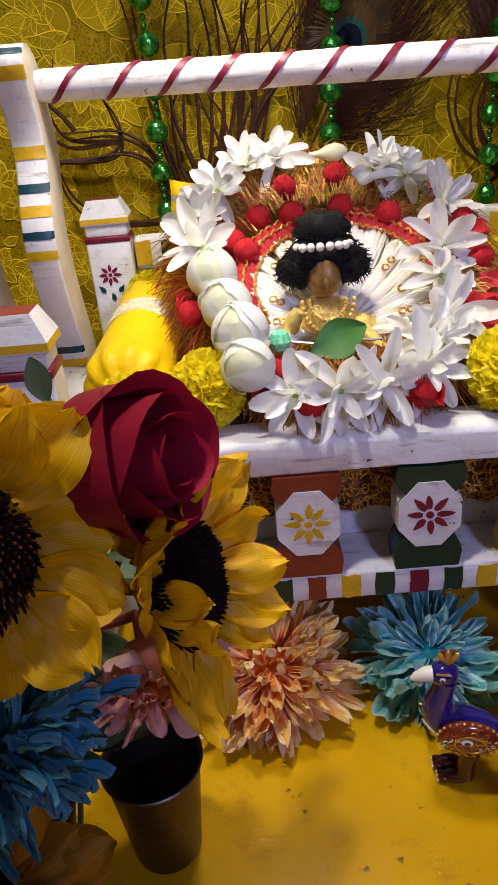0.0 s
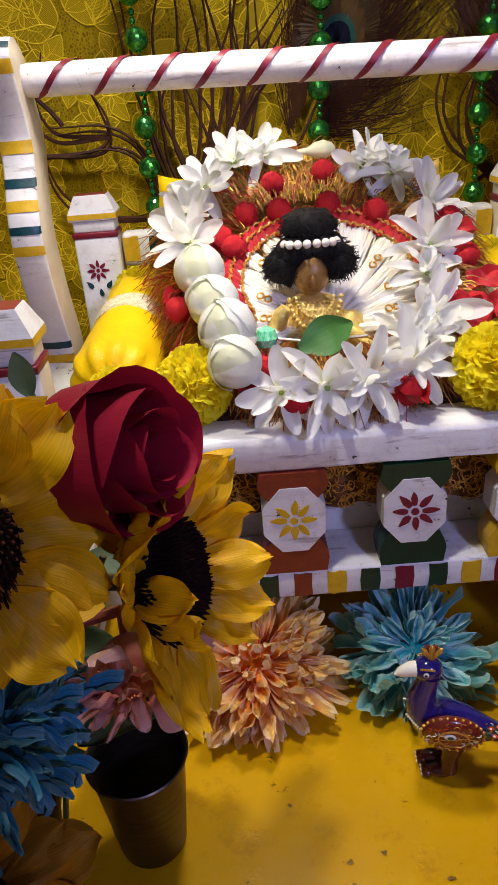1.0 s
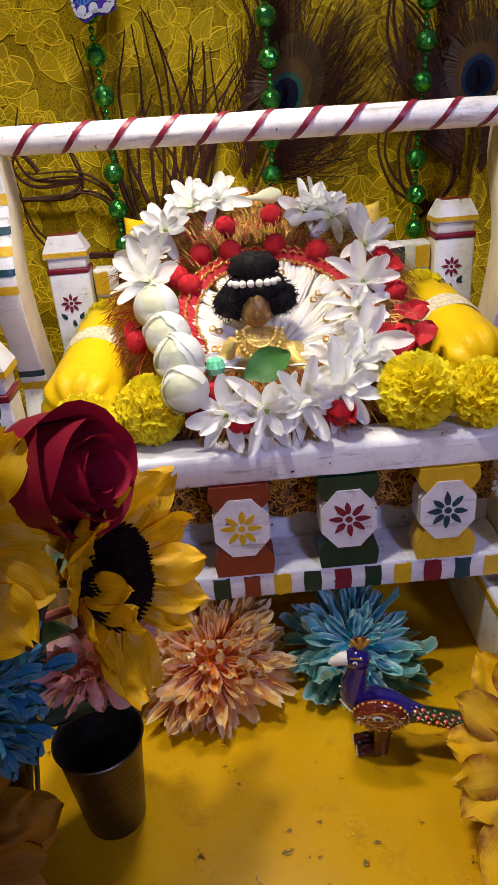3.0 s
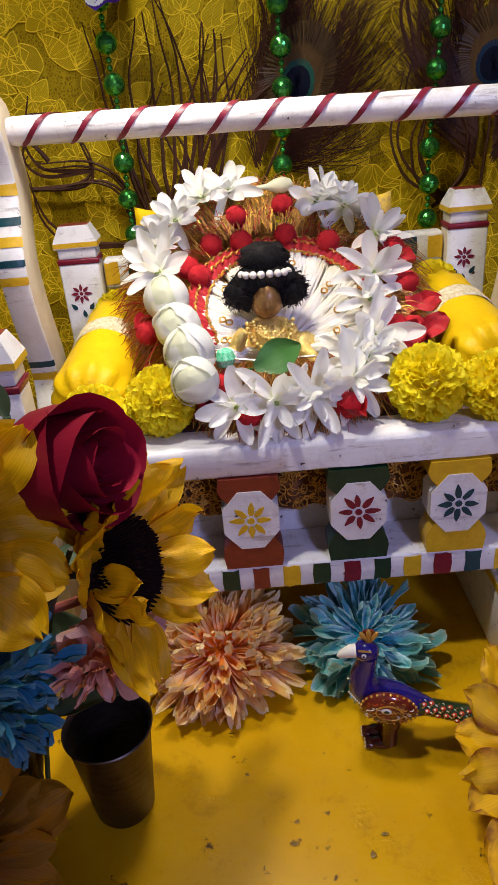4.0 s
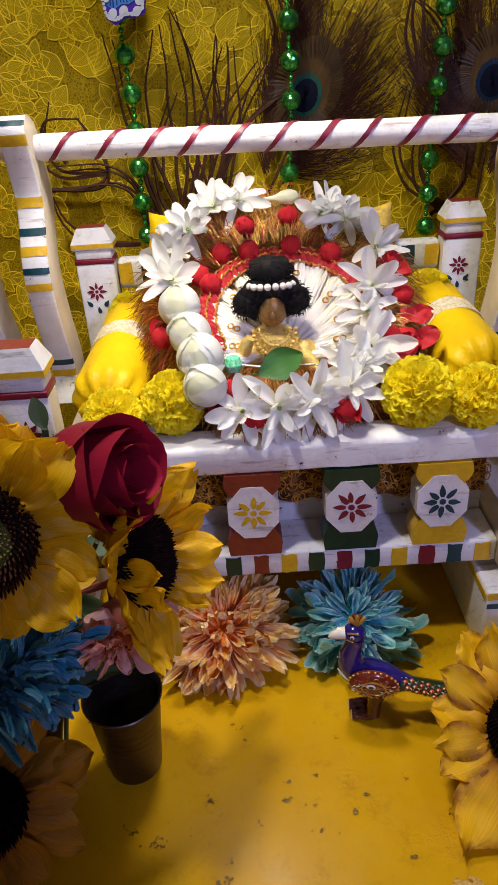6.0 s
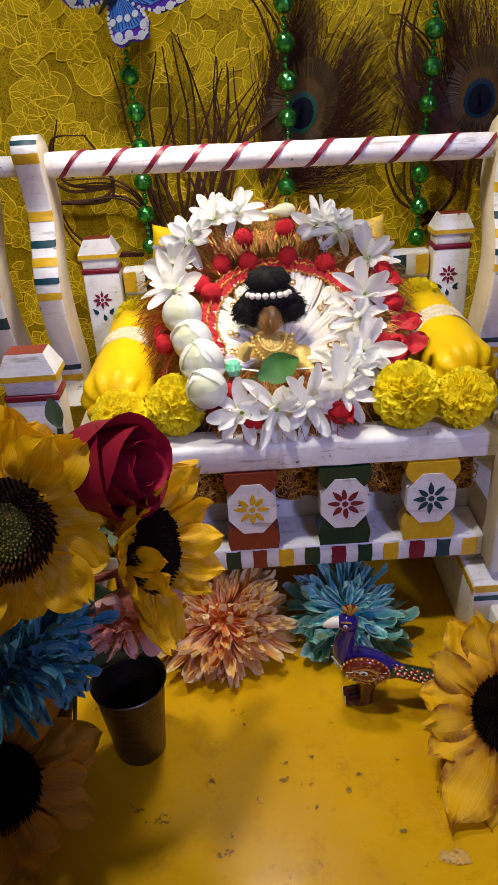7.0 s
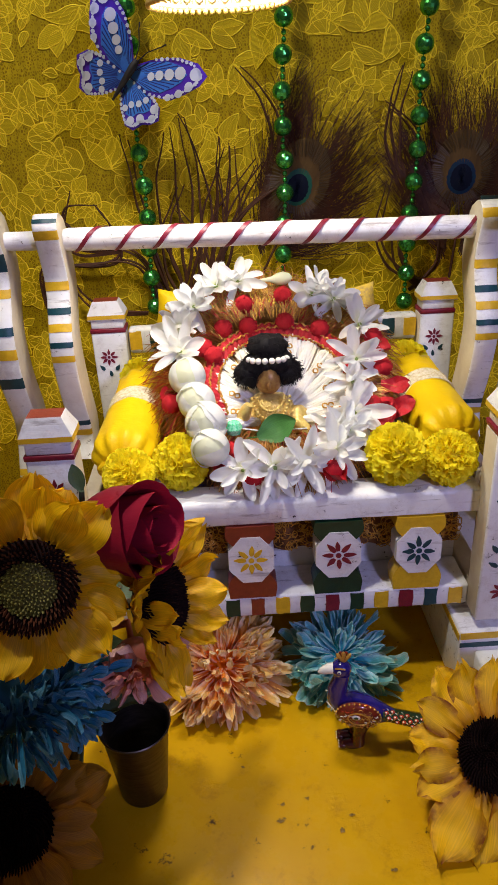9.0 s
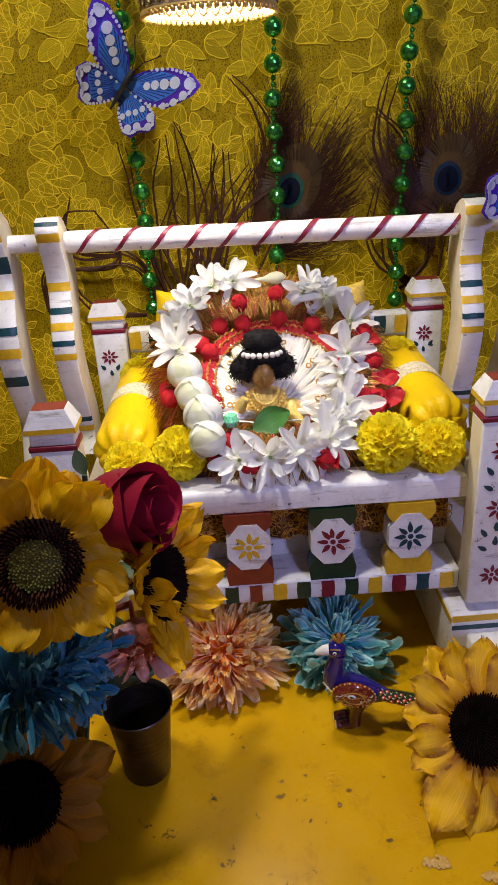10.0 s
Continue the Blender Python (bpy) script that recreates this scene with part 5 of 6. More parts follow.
def butterfly(M, label, seed):
    th = thing("butterfly", M, label, "butterfly ornament", "butterflies")
    mb = Mesher()
    mb.tube([(0, -0.024, 0.004), (0, -0.012, 0.0045), (0, 0, 0.005), (0, 0.008, 0.005), (0, 0.014, 0.005)], [0.0009, 0.0022, 0.0030, 0.0034, 0.0022], 10)
    part("body", mb, BLACK, th)
    for sx in (-1, 1):
        mb = Mesher()
        pts = [Vector((sx * 0.001, 0.013, 0.005)), Vector((sx * 0.004, 0.024, 0.007)), Vector((sx * 0.011, 0.034, 0.007)), Vector((sx * 0.013, 0.038, 0.006))]
        mb.tube(pts, [0.0006, 0.0005, 0.0005, 0.0008], 5)
        part("antenna", mb, BLACK, th)
        upper = [(0, 0.009), (0.012, 0.024), (0.028, 0.037), (0.044, 0.043), (0.056, 0.040), (0.055, 0.030), (0.049, 0.018), (0.041, 0.006), (0.024, -0.002), (0, -0.002)]
        lower = [(0, 0.0), (0.024, 0.0), (0.037, -0.004), (0.042, -0.013), (0.038, -0.020), (0.032, -0.024), (0.028, -0.033), (0.020, -0.034), (0.010, -0.026), (0, -0.012)]
        for nm, out, spots in (("upper_wing", upper, [(0.047, 0.035, 0.0052), (0.048, 0.024, 0.0040), (0.044, 0.0145, 0.0034), (0.036, 0.028, 0.0052), (0.029, 0.0215, 0.0046), (0.0225, 0.016, 0.0040), (0.017, 0.011, 0.0034), (0.038, 0.0065, 0.003)]),
                               ("lower_wing", lower, [(0.034, -0.008, 0.0040), (0.0365, -0.0155, 0.0036), (0.028, -0.0215, 0.0038), (0.022, -0.028, 0.0038), (0.024, -0.0065, 0.0028), (0.0205, -0.0125, 0.0028), (0.0155, -0.017, 0.0028), (0.0125, -0.0225, 0.0028)])):
            W = turn(-sx * 14, "Y")
            mb = Mesher()
            pts_ = [(sx * x, y) for x, y in out]
            mb.slab(pts_ if sx > 0 else pts_[::-1], 0.0006, W)
            wing = part(nm, mb, WING_V, th, smooth=False)
            mb = Mesher()
            inner_ = [(x * 0.72 + sx * 0.001, y * 0.74 + (0.001 if nm == "upper_wing" else -0.001)) for x, y in pts_]
            mb.slab(inner_ if sx > 0 else inner_[::-1], 0.0004, W @ at(0, 0, 0.0007))
            part("blue_field", mb, WING_B, wing, smooth=False)
            mb = Mesher()
            for x, y, r in spots:
                o_ = [(sx * x + r * 0.88 * math.cos(a) * 1.0, y + r * 0.88 * math.sin(a) * 1.15) for a in np.linspace(0, 6.2832, 12, endpoint=False)]
                mb.slab(o_, 0.0004, W @ at(0, 0, 0.0012))
            vm = Mesher()
            for i in range(1, len(inner_) - 1):
                for t_ in (0.0, 0.5):
                    e_ = Vector(inner_[i]).lerp(Vector(inner_[i + 1]), t_)
                    d_ = e_.normalized()
                    sd = Vector((-d_.y, d_.x)) * 0.0005
                    a_, b_ = e_ * 0.30, e_ * 0.96
                    vm.slab([tuple(a_ - sd * 0.4), tuple(b_ - sd), tuple(b_ + sd), tuple(a_ + sd * 0.4)], 0.0002, W @ at(0, 0, 0.0010))
            part("vein_pattern", vm, WING_D, wing, smooth=False)
            q = random.Random(seed)
            for i in range(len(pts_) - 2):
                a, b = Vector(pts_[i + 1]), Vector(pts_[(i + 2) % len(pts_)])
                for t_ in (0.15, 0.4, 0.65, 0.9):
                    p = a.lerp(b, t_) * 0.93
                    r = q.uniform(0.0011, 0.0018)
                    mb.slab([(p.x + r * math.cos(s), p.y + r * math.sin(s)) for s in np.linspace(0, 6.2832, 7, endpoint=False)], 0.0004, W @ at(0, 0, 0.0012))
            part("spot_pattern", mb, WING_W, wing, smooth=False)


butterfly(at(-0.110, 0.228, 0.4350) @ FRONT @ turn(-40, "Z") @ Matrix.Scale(0.95, 4), "blue and violet paper butterfly pinned over the beads", 1)
butterfly(at(0.1867, 0.080, 0.3437) @ FRONT @ turn(-38, "Z") @ Matrix.Scale(0.95, 4), "blue and violet paper butterfly clipped beside the post", 2)

lamp = thing("hanging_lamp", Matrix.Translation(LAMP), "round hanging lamp with a lit gilt filigree rim", "lamp")
mb = Mesher()
mb.lathe([(0.0395, 0.045), (0.0400, 0.040), (0.0400, 0.004), (0.0392, 0.002), (0.0385, 0.004), (0.0385, 0.044)], 64)
part("drum", mb, LACE_W, lamp, "cream pierced drum")
mb = Mesher()
for k in range(30):
    a = 2 * math.pi * k / 30
    tg, rd = Vector((-math.sin(a), math.cos(a), 0)), Vector((math.cos(a), math.sin(a), 0))
    for r in (0.0378, 0.0405):
        c = rd * r
        for z in (0.0090, 0.0190, 0.0290):
            mb.tube([c + tg * (0.0028 * math.sin(t_)) + Vector((0, 0, z + 0.0044 * math.cos(t_))) for t_ in np.linspace(0, 6.2832, 9)], 0.0006, 4)
            mb.ball(c + Vector((0, 0, z)), 0.0011, 6)
        mb.tube([c + tg * 0.004 + Vector((0, 0, 0.0045)), c + tg * 0.004 + Vector((0, 0, 0.034))], 0.0005, 4)
part("filigree", mb, GILT, lamp, "dark gilt scrollwork")
mb = Mesher()
mb.tube([(0.0398 * math.cos(a), 0.0398 * math.sin(a), 0.0022) for a in np.linspace(0, 6.2832, 65)], 0.0011, 6)
for k in range(60):
    a = 2 * math.pi * k / 60
    mb.ball((0.0398 * math.cos(a), 0.0398 * math.sin(a), 0.0006), 0.0017, 8)
part("beaded_rim", mb, GILT_L, lamp, "bright gold beaded rim")
mb = Mesher()
mb.lathe([(0.0005, 0.0395), (0.020, 0.0395), (0.0384, 0.0390)], 48)
part("diffuser", mb, GLOW, lamp, "lit warm diffuser")
mb = Mesher()
mb.lathe([(0.0002, 0.058), (0.015, 0.055), (0.0400, 0.045)], 48)
mb.tube([(0, 0, 0.056), (0, 0, 1.239)], 0.0012, 6)
part("cap", mb, GILT, lamp)


# ---- on the table ----


def stalk(mb, pts, r):
    mb.tube(pts, r, 8)


def sunflower(pos, ax, disc_r, reach, n, mat, green, seed, label, spin=0.0, cup=(8, 28), droop=0.25, wide=0.019, foot=None, wave=0.7, tip=0.50, gap=None, cover=False, ragged=0.0, hollow=1.0):
    th = thing("sunflower", facing(pos, ax, spin), label, "sunflower", "sunflowers")
    q = random.Random(seed)
    mb = Mesher()
    mb.lathe([(0.0003, 0.0050), (disc_r * 0.5, 0.0052), (disc_r * 0.85, 0.004), (disc_r, 0.0), (disc_r * 0.9, -0.004), (0.0004, -0.006)], 28, I4, 1)
    if green:
        mb.lathe([(0.0003, 0.0062), (disc_r * 0.35, 0.0064), (disc_r * 0.56, 0.0054), (disc_r * 0.60, 0.0040)], 28, I4, 2)
    for k in range(560):
        r = disc_r * math.sqrt((k + 0.5) / 560)
        a = k * 2.39996
        f = r / disc_r
        inner_zone = green and f < 0.58
        ln = (0.0026 if inner_zone else 0.0046) * q.uniform(0.8, 1.2)
        z = 0.0050 - 0.004 * f ** 4
        p = Vector((r * math.cos(a), r * math.sin(a), z))
        d = Vector((math.cos(a) * f * 0.55, math.sin(a) * f * 0.55, 1)).normalized()
        w = 0.00085 if inner_zone else 0.0006
        mb.tube([p - d * 0.001, p + d * ln * 0.7, p + d * ln], [w, w, w * 0.35], 4, 2 if inner_zone else (0 if k % 3 else 1) if green else 1, False)
    part("disc", mb, [DISC_RIM, DISC_DARK, DISC_GREEN], th, "dark seed disc")
    kinds = []
    L = reach - disc_r * 0.8
    for k in range(5):
        mb = Mesher()
        mb.petal(L * (0.88 + 0.06 * k), wide * (0.85 + 0.08 * k), -droop + 0.25 * (k % 3), (0.30 if k % 2 else -0.20) * hollow, tip, 0.58, wave * (1.0 + 0.25 * k), nu=14, nv=9, seed=seed + k * 4.1, base=0.45, twist=0.25 * (k % 3 - 1), ragged=ragged)
        kinds.append(mb.mesh("petal", mat))
    for row, m in ((0, n), (1, n - 2)):
        for k in range(m):
            a = 360 / m * (k + 0.5 * row) + q.uniform(-7, 7)
            way = th.matrix_world.to_3x3() @ Vector((-math.sin(radians(a)), math.cos(radians(a)), 0))
            lean, size = q.uniform(*cup) - 12 * row, q.uniform(0.86, 1.08)
            if gap and way.x < gap and way.y > -0.25:
                if row:
                    continue
                lean, size = q.uniform(-4, 4), q.uniform(0.70, 0.82)
            if cover and way.y < -0.72 and row == 0:
                lean, size = q.uniform(56, 72), q.uniform(0.66, 0.8)
            put("petal", kinds[q.randrange(5)], th, turn(a, "Z") @ at(0, disc_r * 0.78, -0.002 - 0.0025 * row) @ turn(lean, "X") @ turn(q.uniform(-14, 14), "Y") @ Matrix.Scale(size, 4))
    if foot:
        mb = Mesher()
        inv = th.matrix_world.inverted()
        p0 = Vector(pos) - Vector(ax).normalized() * 0.005
        p1 = p0 - Vector(ax).normalized() * 0.03
        p2 = p1.lerp(Vector(foot), 0.5) + Vector((-0.005, 0.01, 0))
        mb.tube([inv @ p for p in (p0, p1, p2, Vector(foot))], 0.0032, 8)
        mb.lathe([(0.0035, -0.014), (disc_r * 0.7, -0.009), (disc_r * 0.95, -0.003)], 16)
        part("stem", mb, TREE, th)
    return th


sunflower((-0.1365, -0.150, 0.2180), (0.16, -0.93, 0.32), 0.0215, 0.0470, 17, SUN, True, 3, "yellow sunflower with a green centred brown disc in the bouquet", 10, (-8, 26), 0.3, 0.0225, (-0.185, -0.085, 0.0), 0.9, 0.44, ragged=0.18)
sunflower((-0.0840, -0.118, 0.178), (0.90, -0.33, 0.24), 0.0195, 0.050, 15, SUN, False, 8, "yellow sunflower with a dark disc turned aside below the rose", 25, (0, 48), 0.0, 0.0195, (-0.165, -0.080, 0.0), 0.9, 0.46, cover=True, ragged=0.2)
# this one's petals have the shade of the flowers above in their colour
sunflower((-0.1765, -0.152, 0.056), (0.22, -0.82, 0.52), 0.0225, 0.054, 15, SUN_SHADED, False, 11, "sunflower with shade-darkened brown petals and a black disc low in the bouquet", 0, (-5, 20), 0.25, 0.020, (-0.20, -0.10, 0.0))
sunflower((0.1095, -0.114, 0.040), (-0.12, -0.66, 0.74), 0.0215, 0.066, 15, SUN_OLD, False, 14, "printed fabric sunflower with ragged brown-edged petals on the table", 28, (-6, 12), 0.12, 0.029, (0.135, -0.055, 0.0), 0.7, 0.50, -0.45, ragged=0.4, hollow=0.25)


def chrysanthemum(pos, ax, reach, mat, seed, label, n, lift, spoon, spin=0.0, name="chrysanthemum", foot=None, shell=0.42):
    """Layers of narrow spoon-shaped petals, short and upright inside, long and flat outside."""
    th = thing(name, facing(pos, ax, spin), label, "chrysanthemum", "chrysanthemums")
    q = random.Random(seed)
    kinds = []
    for k in range(7):
        mb = Mesher()
        mb.petal(1.0, spoon * (0.75 + 0.09 * k), (0.7, 0.2, 1.2, 0.4, -0.4, 0.9, 1.6)[k], 0.9, 0.26, 0.62, 1.8, nu=11, nv=5, seed=seed + k * 2.7, base=0.5, twist=0.5 * (k % 3 - 1))
        kinds.append(mb.mesh("petal", mat))
    dome = reach * shell
    for k in range(n):
        f = (k + 0.5) / n
        th_ = 6 + 88 * f ** 0.62
        ln = reach * (1.06 - shell) * (0.50 + 0.50 * f ** 0.6) * q.uniform(0.62, 1.2)
        c, d = dome * math.cos(radians(th_)), dome * math.sin(radians(th_))
        pick = q.choice((2, 6, 5, 0)) if f < 0.35 else q.randrange(7)
        put("petal", kinds[pick], th, turn(k * 137.508 + q.uniform(-12, 12), "Z") @ at(0, d * 0.8, c * 0.8) @ turn(-th_ + lift + q.uniform(-16, 16), "X") @ turn(q.uniform(-30, 30), "Y") @ Matrix.Scale(ln, 4))
    mb = Mesher()
    mb.ball((0, 0, 0.0), dome * 0.72, 14)
    if foot:
        inv = th.matrix_world.inverted()
        mb.tube([Vector((0, 0, -0.002)), Vector((0, 0, -0.02)), inv @ Vector(foot)], 0.0024, 7)
    part("core", mb, [mat], th)
    return th


chrysanthemum((-0.060, -0.008, 0.022), (0.02, -0.60, 0.80), 0.057, ORANGE, 5, "peach and orange dyed chrysanthemum lying on the table", 250, 46, 0.29, foot=(-0.060, 0.010, 0.002))
chrysanthemum((0.031, -0.004, 0.018), (0.0, -0.45, 0.89), 0.055, BLUE, 9, "turquoise dyed chrysanthemum lying on the table", 140, 44, 0.25, foot=(0.031, 0.012, 0.002), shell=0.36)
chrysanthemum((-0.164, -0.138, 0.140), (0.02, -0.34, -0.94), 0.062, BLUE_D, 13, "blue dyed chrysanthemum hanging in the bouquet", 260, 46, 0.10, foot=(-0.19, -0.09, 0.10))
chrysanthemum((-0.104, -0.106, 0.130), (0.15, -0.55, -0.70), 0.040, PINK, 17, "pale pink flower hanging over the steel tumbler", 46, 45, 0.40, foot=(-0.16, -0.08, 0.12))


# rose
def rose(pos, ax, R, seed, label):
    th = thing("rose", facing(pos, ax, 30), label, "rose")
    q = random.Random(seed)
    layers = [(0.13, 0.78, 2, 0.0), (0.24, 0.90, 3, 0.03), (0.36, 1.00, 3, 0.06), (0.50, 1.08, 3, 0.10), (0.80, 1.02, 3, 0.10), (0.98, 0.78, 3, 0.22)]
    for li, (rr, top, m, lip) in enumerate(layers):
        for k in range(m):
            mb = Mesher()
            a0 = 2 * math.pi * k / m + li * 0.9 + q.uniform(-0.15, 0.15)
            half = math.pi / m * 1.45
            rows_, at_ = [], []
            for i in range(11):
                s = i / 10
                row = []
                for j in range(11):
                    v = 2 * j / 10 - 1
                    edge = 1 - 0.20 * abs(v) ** 2.5
                    h = (-0.95 + (top + 0.95) * s * edge) * R * 1.22
                    w = half * (0.55 + 0.45 * math.sin(math.pi * min(1, 0.15 + 0.6 * s)))
                    rad = R * rr * (0.28 + 0.72 * math.sin(math.pi / 2 * min(1, s * 1.7)) ** 0.8) + R * lip * max(0, s - 0.72) ** 1.5 * 3.2 * (1 + 0.5 * abs(v))
                    rad *= 1 + 0.05 * v + 0.05 * noise.noise(Vector((v * 1.7, s * 2, seed + k + li * 7)))
                    row.append(Vector((rad * math.cos(a0 + w * v), rad * math.sin(a0 + w * v), h + R * 0.05 * noise.noise(Vector((v * 2, s, k + li * 3.0))))))
                    at_.append((s, v, abs(v)))
                rows_.append(row)
            mb.grid(rows_, 0, at_)
            part("petal", mb, ROSE, th)
    mb = Mesher()
    inv = th.matrix_world.inverted()
    mb.lathe([(0.0004, -R * 1.3), (R * 0.30, -R * 1.2), (R * 0.36, -R * 0.9)], 14)
    mb.tube([Vector((0, 0, -R * 1.2)), Vector((0, 0, -R * 1.7)), inv @ Vector((-0.15, -0.075, 0.10)), inv @ Vector((-0.165, -0.075, 0.0))], 0.003, 7)
    part("stem", mb, TREE, th)
    mb = Mesher()
    for k in range(4):
        mb.petal(R * 0.9, R * 0.3, 0.5, 0.3, 0.6, 0.35, 0.3, turn(k * 90 + 20, "Z") @ at(0, R * 0.3, -R * 0.75) @ turn(35, "X"), 0, 7, 4, k)
    part("calyx", mb, DULL_LEAF, th)


rose((-0.0975, -0.122, 0.2275), (0.84, -0.46, 0.24), 0.0210, 2, "deep red rose standing in the bouquet")
mb = Mesher()
mb.petal(0.014, 0.009, 0.5, 0.3, 0.7, 0.45, 0.6, facing((-0.118, -0.104, 0.240), (-0.2, -0.7, 0.4)) @ turn(20, "Z"), 0, 9, 5, 1)
mb.tube([(-0.118, -0.104, 0.240), (-0.13, -0.09, 0.15), (-0.16, -0.075, 0.0)], 0.0016, 6)
solo("rose_leaf", mb, DULL_LEAF, "dull green rose leaf on a thin stalk behind the rose", "leaf")

# steel tumbler
tumbler = thing("steel_tumbler", at(-0.1140, -0.0900, 0.0), "small worn stainless steel tumbler standing on the table", "tumbler")
mb = Mesher()
mb.lathe([(0.0003, 0.0006), (0.0150, 0.0006), (0.0157, 0.002), (0.0213, 0.0585), (0.0207, 0.0585), (0.0151, 0.004), (0.0003, 0.0035)], 48)
part("body", mb, STEEL, tumbler)
mb = Mesher()
mb.lathe([(0.0207, 0.0586), (0.0213, 0.0586), (0.0226, 0.0602), (0.0230, 0.0612), (0.0224, 0.0618), (0.0216, 0.0610), (0.0207, 0.0586)], 48)
part("rim", mb, STEEL, tumbler)


# enamelled peacock figurine, one mesh
def peacock():
    mb = Mesher()
    B, Rr, K, G, W_, P, D = range(7)
    # feet and legs
    for x, y in ((0.003, 0.0035), (0.0045, -0.0045)):
        mb.ball((x - 0.004, y, 0.0035), (0.0085, 0.0048, 0.0038), 12, D)
        for t_ in (-0.0026, 0, 0.0026):
            mb.ball((x - 0.011, y + t_, 0.0026), (0.0032, 0.0016, 0.0022), 8, D)
            mb.ball((x - 0.0135, y + t_, 0.0026), 0.0009, 6, W_)
        mb.tube([(x, y, 0.004), (x + 0.001, y * 0.7, 0.014), (x + 0.003, y * 0.5, 0.024)], [0.0054, 0.0048, 0.0070], 12, D)
    # body, neck, head
    mb.tube([(0.030, 0, 0.028), (0.022, 0, 0.030), (0.011, 0, 0.034), (0.000, 0, 0.036), (-0.007, 0, 0.041), (-0.0105, 0, 0.048), (-0.0105, 0, 0.056), (-0.0085, 0, 0.063), (-0.0075, 0, 0.069)], [0.0045, 0.0070, 0.0100, 0.0118, 0.0104, 0.0084, 0.0068, 0.0058, 0.0056], 18, B)
    mb.ball((-0.0085, 0, 0.0725), (0.0076, 0.0064, 0.0066), 16, B)
    mb.tube([(-0.0135, 0, 0.0725), (-0.0175, 0, 0.0720), (-0.0220, 0, 0.0700), (-0.0245, 0, 0.0685)], [0.0042, 0.0038, 0.0026, 0.0008], 12, W_)
    for sy in (-1, 1):
        mb.ball((-0.0100, sy * 0.0058, 0.0738), (0.0016, 0.0009, 0.0016), 8, W_)
        mb.ball((-0.0102, sy * 0.0063, 0.0738), (0.0009, 0.0007, 0.0009), 8, B)
        mb.tube([(-0.013, sy * 0.0048, 0.0765), (-0.009, sy * 0.0058, 0.0772), (-0.006, sy * 0.0056, 0.0765)], 0.0006, 5, G)
        # wing
        M = at(0.0035, sy * 0.0112, 0.0400 if sy < 0 else 0.0300) @ turn(14, "Y") @ Matrix.Scale(1.04 if sy < 0 else 0.8, 4)
        mb.ball((0, 0, 0), (0.0155, 0.0045, 0.0105), 18, Rr, M)
        for k in range(26):
            a = 2 * math.pi * k / 26
            mb.ball((0.0155 * math.cos(a), sy * 0.0012, 0.0105 * math.sin(a)), 0.00085, 6, G, M)
        mb.tube([M @ Vector((0.0075 * math.cos(a), sy * 0.0042, 0.005 * math.sin(a))) for a in np.linspace(0, 6.2832, 18)], 0.0005, 4, G)
        mb.ball((-0.002, sy * 0.0040, 0.001), (0.0034, 0.0010, 0.0022), 10, W_, M)
        mb.ball((-0.002, sy * 0.0047, 0.001), (0.0018, 0.0007, 0.0012), 8, K, M)
        for k in range(34):
            a, f = k * 2.39996, math.sqrt((k + 1) / 36)
            c = Vector((0.0138 * f * math.cos(a), 0, 0.0092 * f * math.sin(a)))
            lift = 0.0045 * math.sqrt(max(0.02, 1 - (c.x / 0.0155) ** 2 - (c.z / 0.0105) ** 2)) + 0.0002
            mb.tube([M @ (c + Vector((0.0013 * math.cos(t_ + k), sy * lift, 0.0011 * math.sin(t_ + k)))) for t_ in (0, 1.1, 2.2, 3.3)], 0.00030, 3, (G, W_, P, G)[k % 4])
        for k in range(14):
            mb.tube([M @ Vector((0.004 + 0.0022 * (k % 4) + 0.0014 * math.cos(t_), sy * 0.0040, -0.005 + 0.0028 * (k // 4) + 0.0012 * math.sin(t_))) for t_ in (0, 1.2, 2.4, 3.6)], 0.00028, 3, G)
        # dotted neckline
        for k in range(16):
            s = k / 15
            mb.ball((-0.0185 + 0.012 * s + 0.004 * s * s, sy * (0.0050 + 0.0085 * s), 0.0455 - 0.013 * s), 0.0007, 6, W_)
    # dots along back and neck
    for row in (-1, 0, 1):
        for k in range(14):
            t = k / 13
            mb.ball((-0.004 + 0.030 * t, row * (0.0040 - 0.0015 * t), 0.0485 - 0.0150 * t - 0.0008 * row * row - 0.0035 * math.sin(math.pi * t) * 0.5), 0.0006, 6, W_ if k % 2 else G)
    # crest
    for k in range(5):
        a = radians(-34 + 17 * k)
        mb.tube([(-0.007, 0, 0.078), (-0.007 + 0.007 * math.sin(a), 0.0015 * (k % 2), 0.078 + 0.008 * math.cos(a)), (-0.007 + 0.009 * math.sin(a), 0, 0.078 + 0.0095 * math.cos(a))], [0.0009, 0.0017, 0.0005], 6, Rr if k % 2 else G)
    # tail
    rows_ = []
    for i in range(14):
        s = i / 13
        c = Vector((0.021 + 0.060 * s, -0.001, 0.0305 - 0.0125 * s - 0.004 * s * s))
        w, h = (0.0070 + 0.0085 * s) * (1 - 0.7 * max(0, s - 0.90) / 0.10), 0.0052 - 0.0026 * s
        rows_.append([c + Vector((0.15 * h * math.sin(a), w * math.cos(a), h * math.sin(a) - 0.35 * w * math.cos(a))) for a in [2 * math.pi * j / 14 for j in range(14)]])
    mb.grid(rows_, K, None, True)
    mb.add(rows_[-1], [tuple(range(14))], K)
    q = random.Random(5)
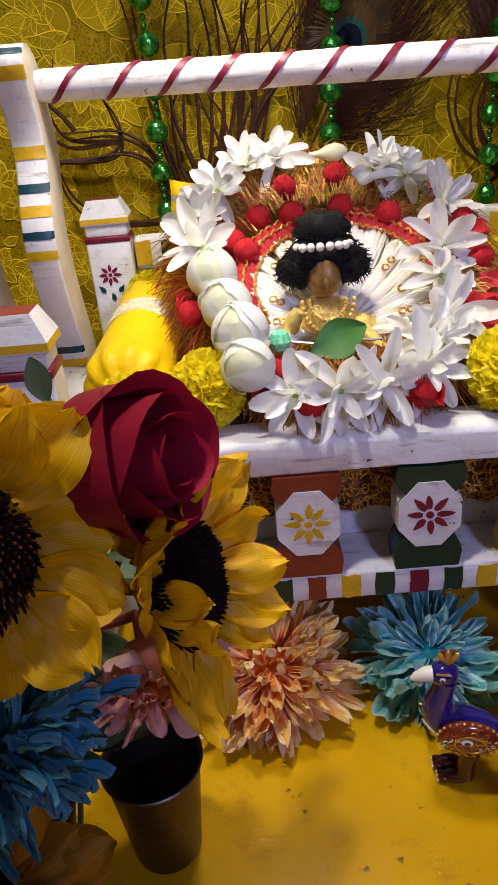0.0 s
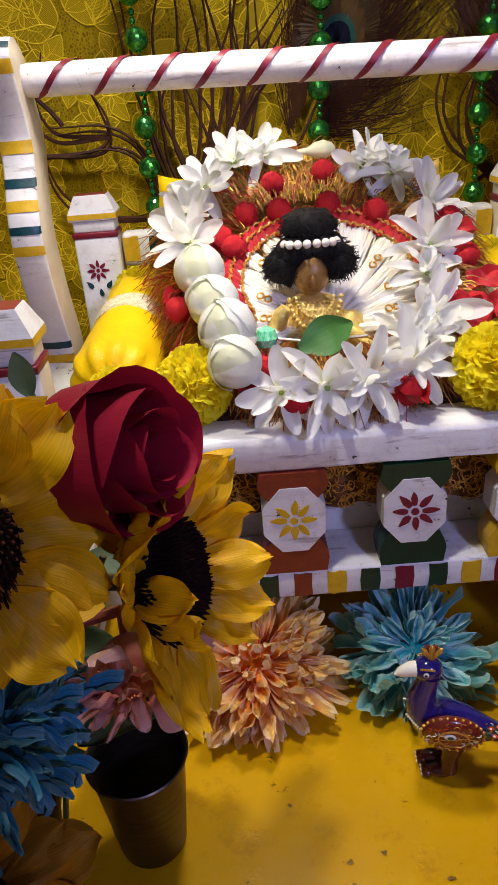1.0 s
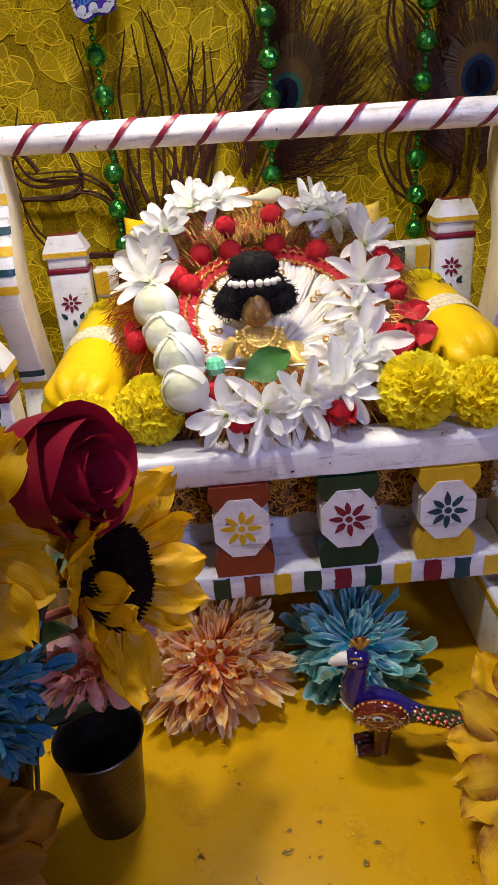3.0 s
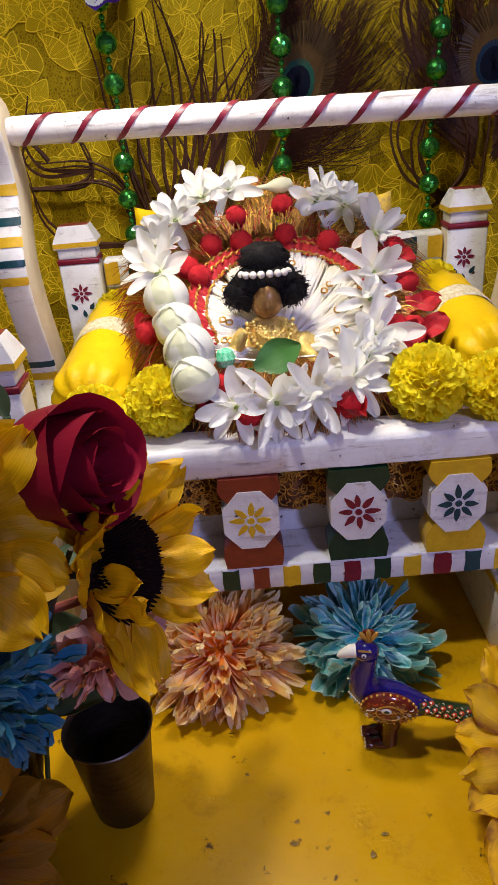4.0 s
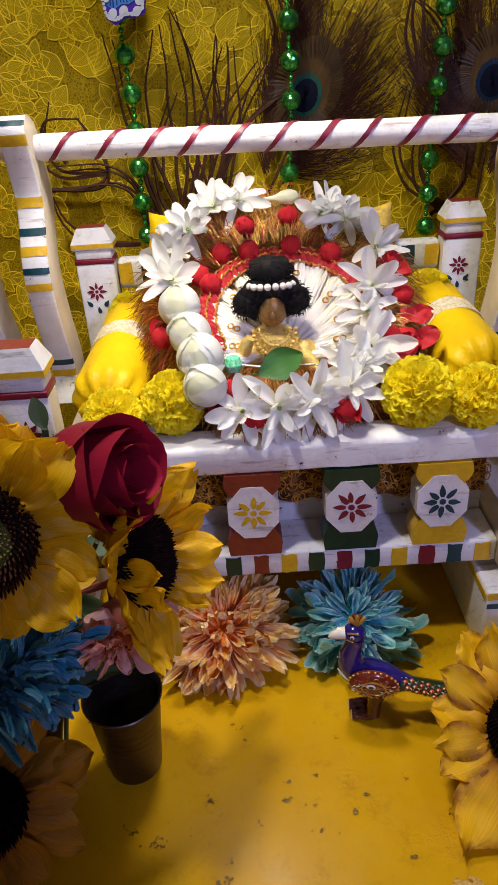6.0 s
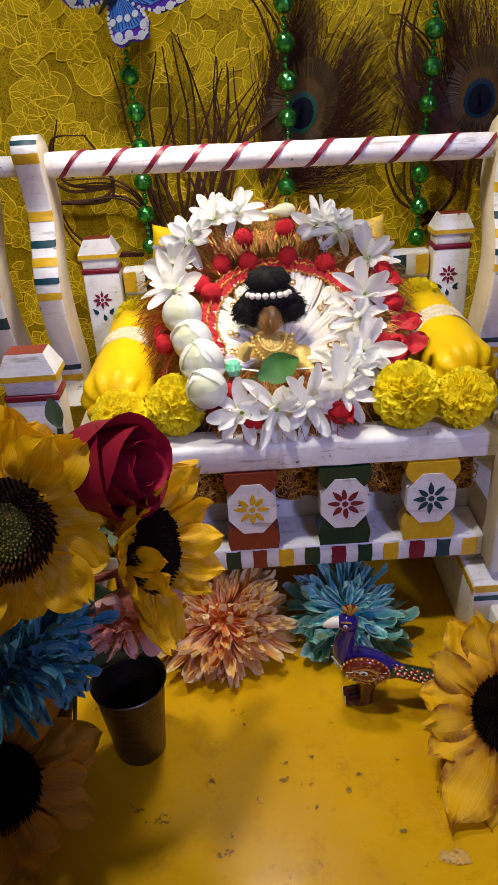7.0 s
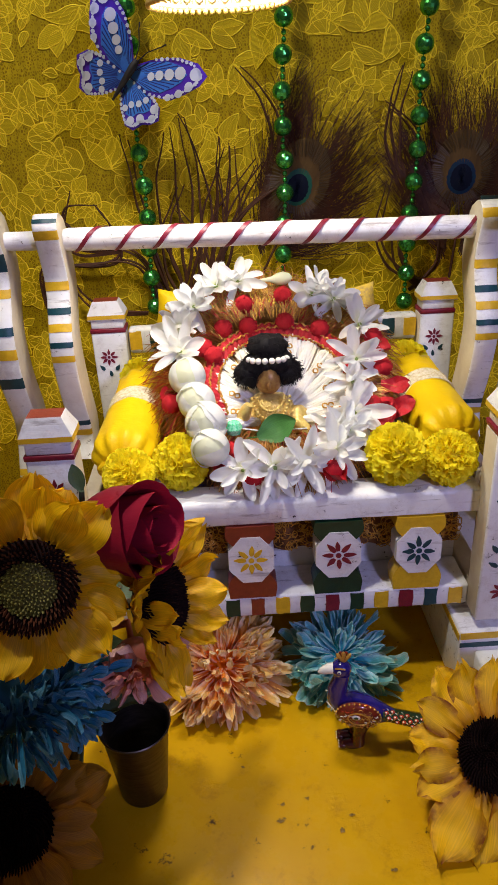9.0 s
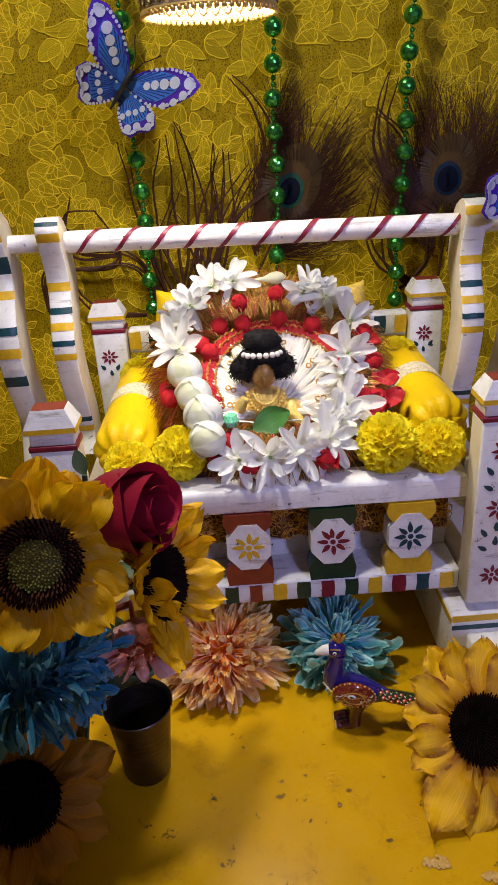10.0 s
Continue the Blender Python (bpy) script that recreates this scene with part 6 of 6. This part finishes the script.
    for i in range(11):
        for j in (-1, -0.5, 0, 0.5, 1.0):
            s = (i + 0.5) / 11 + 0.03 * j
            c = Vector((0.022 + 0.058 * s, -0.001, 0.0305 - 0.0125 * s - 0.004 * s * s))
            w, h = 0.0070 + 0.0085 * s, 0.0052 - 0.0026 * s
            a = math.pi * 0.5 + radians(18 + 42 * (j + 1) * 0.9)
            p = c + Vector((0.15 * h * math.sin(a), w * math.cos(a), h * math.sin(a) - 0.35 * w * math.cos(a)))
            if (i + int(j * 2)) % 2:
                mb.ball(p, (0.0017, 0.0014, 0.0012), 8, P)
                mb.ball(p + Vector((-0.0005, -0.0006, 0.0007)), 0.0007, 6, W_)
            else:
                for t0 in (0, 2.1, 4.2):
                    mb.tube([p + Vector((0.002 * math.cos(t0 + t_), -0.0004, 0.0016 * math.sin(t0 + t_) + 0.0003)) for t_ in (0, 0.6, 1.2)], 0.00035, 3, G if t0 else W_)
    solo("peacock_figurine", mb, [PEA_B, PEA_R, PEA_K, PEA_G, PEA_W, PEA_P, PEA_L], "enamelled metal bird figurine painted navy and maroon on the table", "figurine", at(0.0300, -0.063, 0.0) @ turn(-6, "Z") @ Matrix.Scale(0.95, 4))


peacock()


# broken crust and flaked chips on the table
CRACKS = ((-0.0234, -0.1089, 0.0016, 7), (-0.0243, -0.1195, 0.0022, 10), (0.0127, -0.1289, 0.0018, 8), (-0.0601, -0.1621, 0.0030, 14), (0.0396, -0.1561, 0.0014, 6), (-0.0067, -0.106, 0.0012, 5), (-0.0479, -0.0791, 0.0008, 3), (0.0218, -0.1193, 0.0012, 5))
def crust(x, y, wide, count, seed, lab, mat=CHIP, grain=0.0022, flat=0.0007):
    q = random.Random(seed)
    mb = Mesher()
    for k in range(count):
        a, d = q.uniform(0, 6.283), math.sqrt(q.random())
        r = q.uniform(0.0004, grain)
        mb.ball((wide * 1.5 * d * math.cos(a), wide * 0.8 * d * math.sin(a), 0.0002), (r * q.uniform(0.8, 1.7), r, flat), 8, 0, I4, 0.5, k * 1.3)
    solo("paint_crust", mb, mat, lab, "paint crust", at(x, y, 0.0002))


crust(0.064, -0.1715, 0.0050, 34, 2, "pale crust of broken paint stuck on the table")
crust(0.094, -0.183, 0.0040, 26, 4, "small pale crust of paint stuck on the table")
for k, (x, y, wide, count) in enumerate(CRACKS):
    crust(x, y, wide, count, 40 + k, "small dark chip of flaked paint on the table", DARK_CHIP, 0.0009, 0.00014)


# leaves added inside the bouquet to deepen its shadow on the table
foliage = thing("shading_foliage", at(-0.15, -0.085, 0.0), "dull green leaves on stalks added inside the bouquet to cast shade", "foliage")
FOL = []
for k in range(3):
    mb = Mesher()
    mb.petal(0.038, 0.021, 0.5 - 0.4 * k, 0.25, 0.7, 0.45, 0.8, nu=10, nv=6, seed=k * 3.7, base=0.2)
    FOL.append(mb.mesh("leaf", DULL_LEAF))
q_ = random.Random(31)
for k in range(13):
    put("leaf", FOL[k % 3], foliage, at(q_.uniform(-0.005, 0.030), q_.uniform(-0.026, 0.0), q_.uniform(0.085, 0.165)) @ turn(q_.uniform(-120, 60), "Z") @ turn(q_.uniform(-30, 35), "X") @ turn(q_.uniform(-30, 30), "Y"))
for k in range(4):
    mb = Mesher()
    mb.tube([(-0.01 - 0.006 * k, -0.004, 0.0), (0.0, -0.012, 0.09), (0.008 + 0.012 * k, -0.02, 0.18)], [0.0022, 0.0018, 0.0012], 7)
    part("stalk", mb, TREE, foliage)
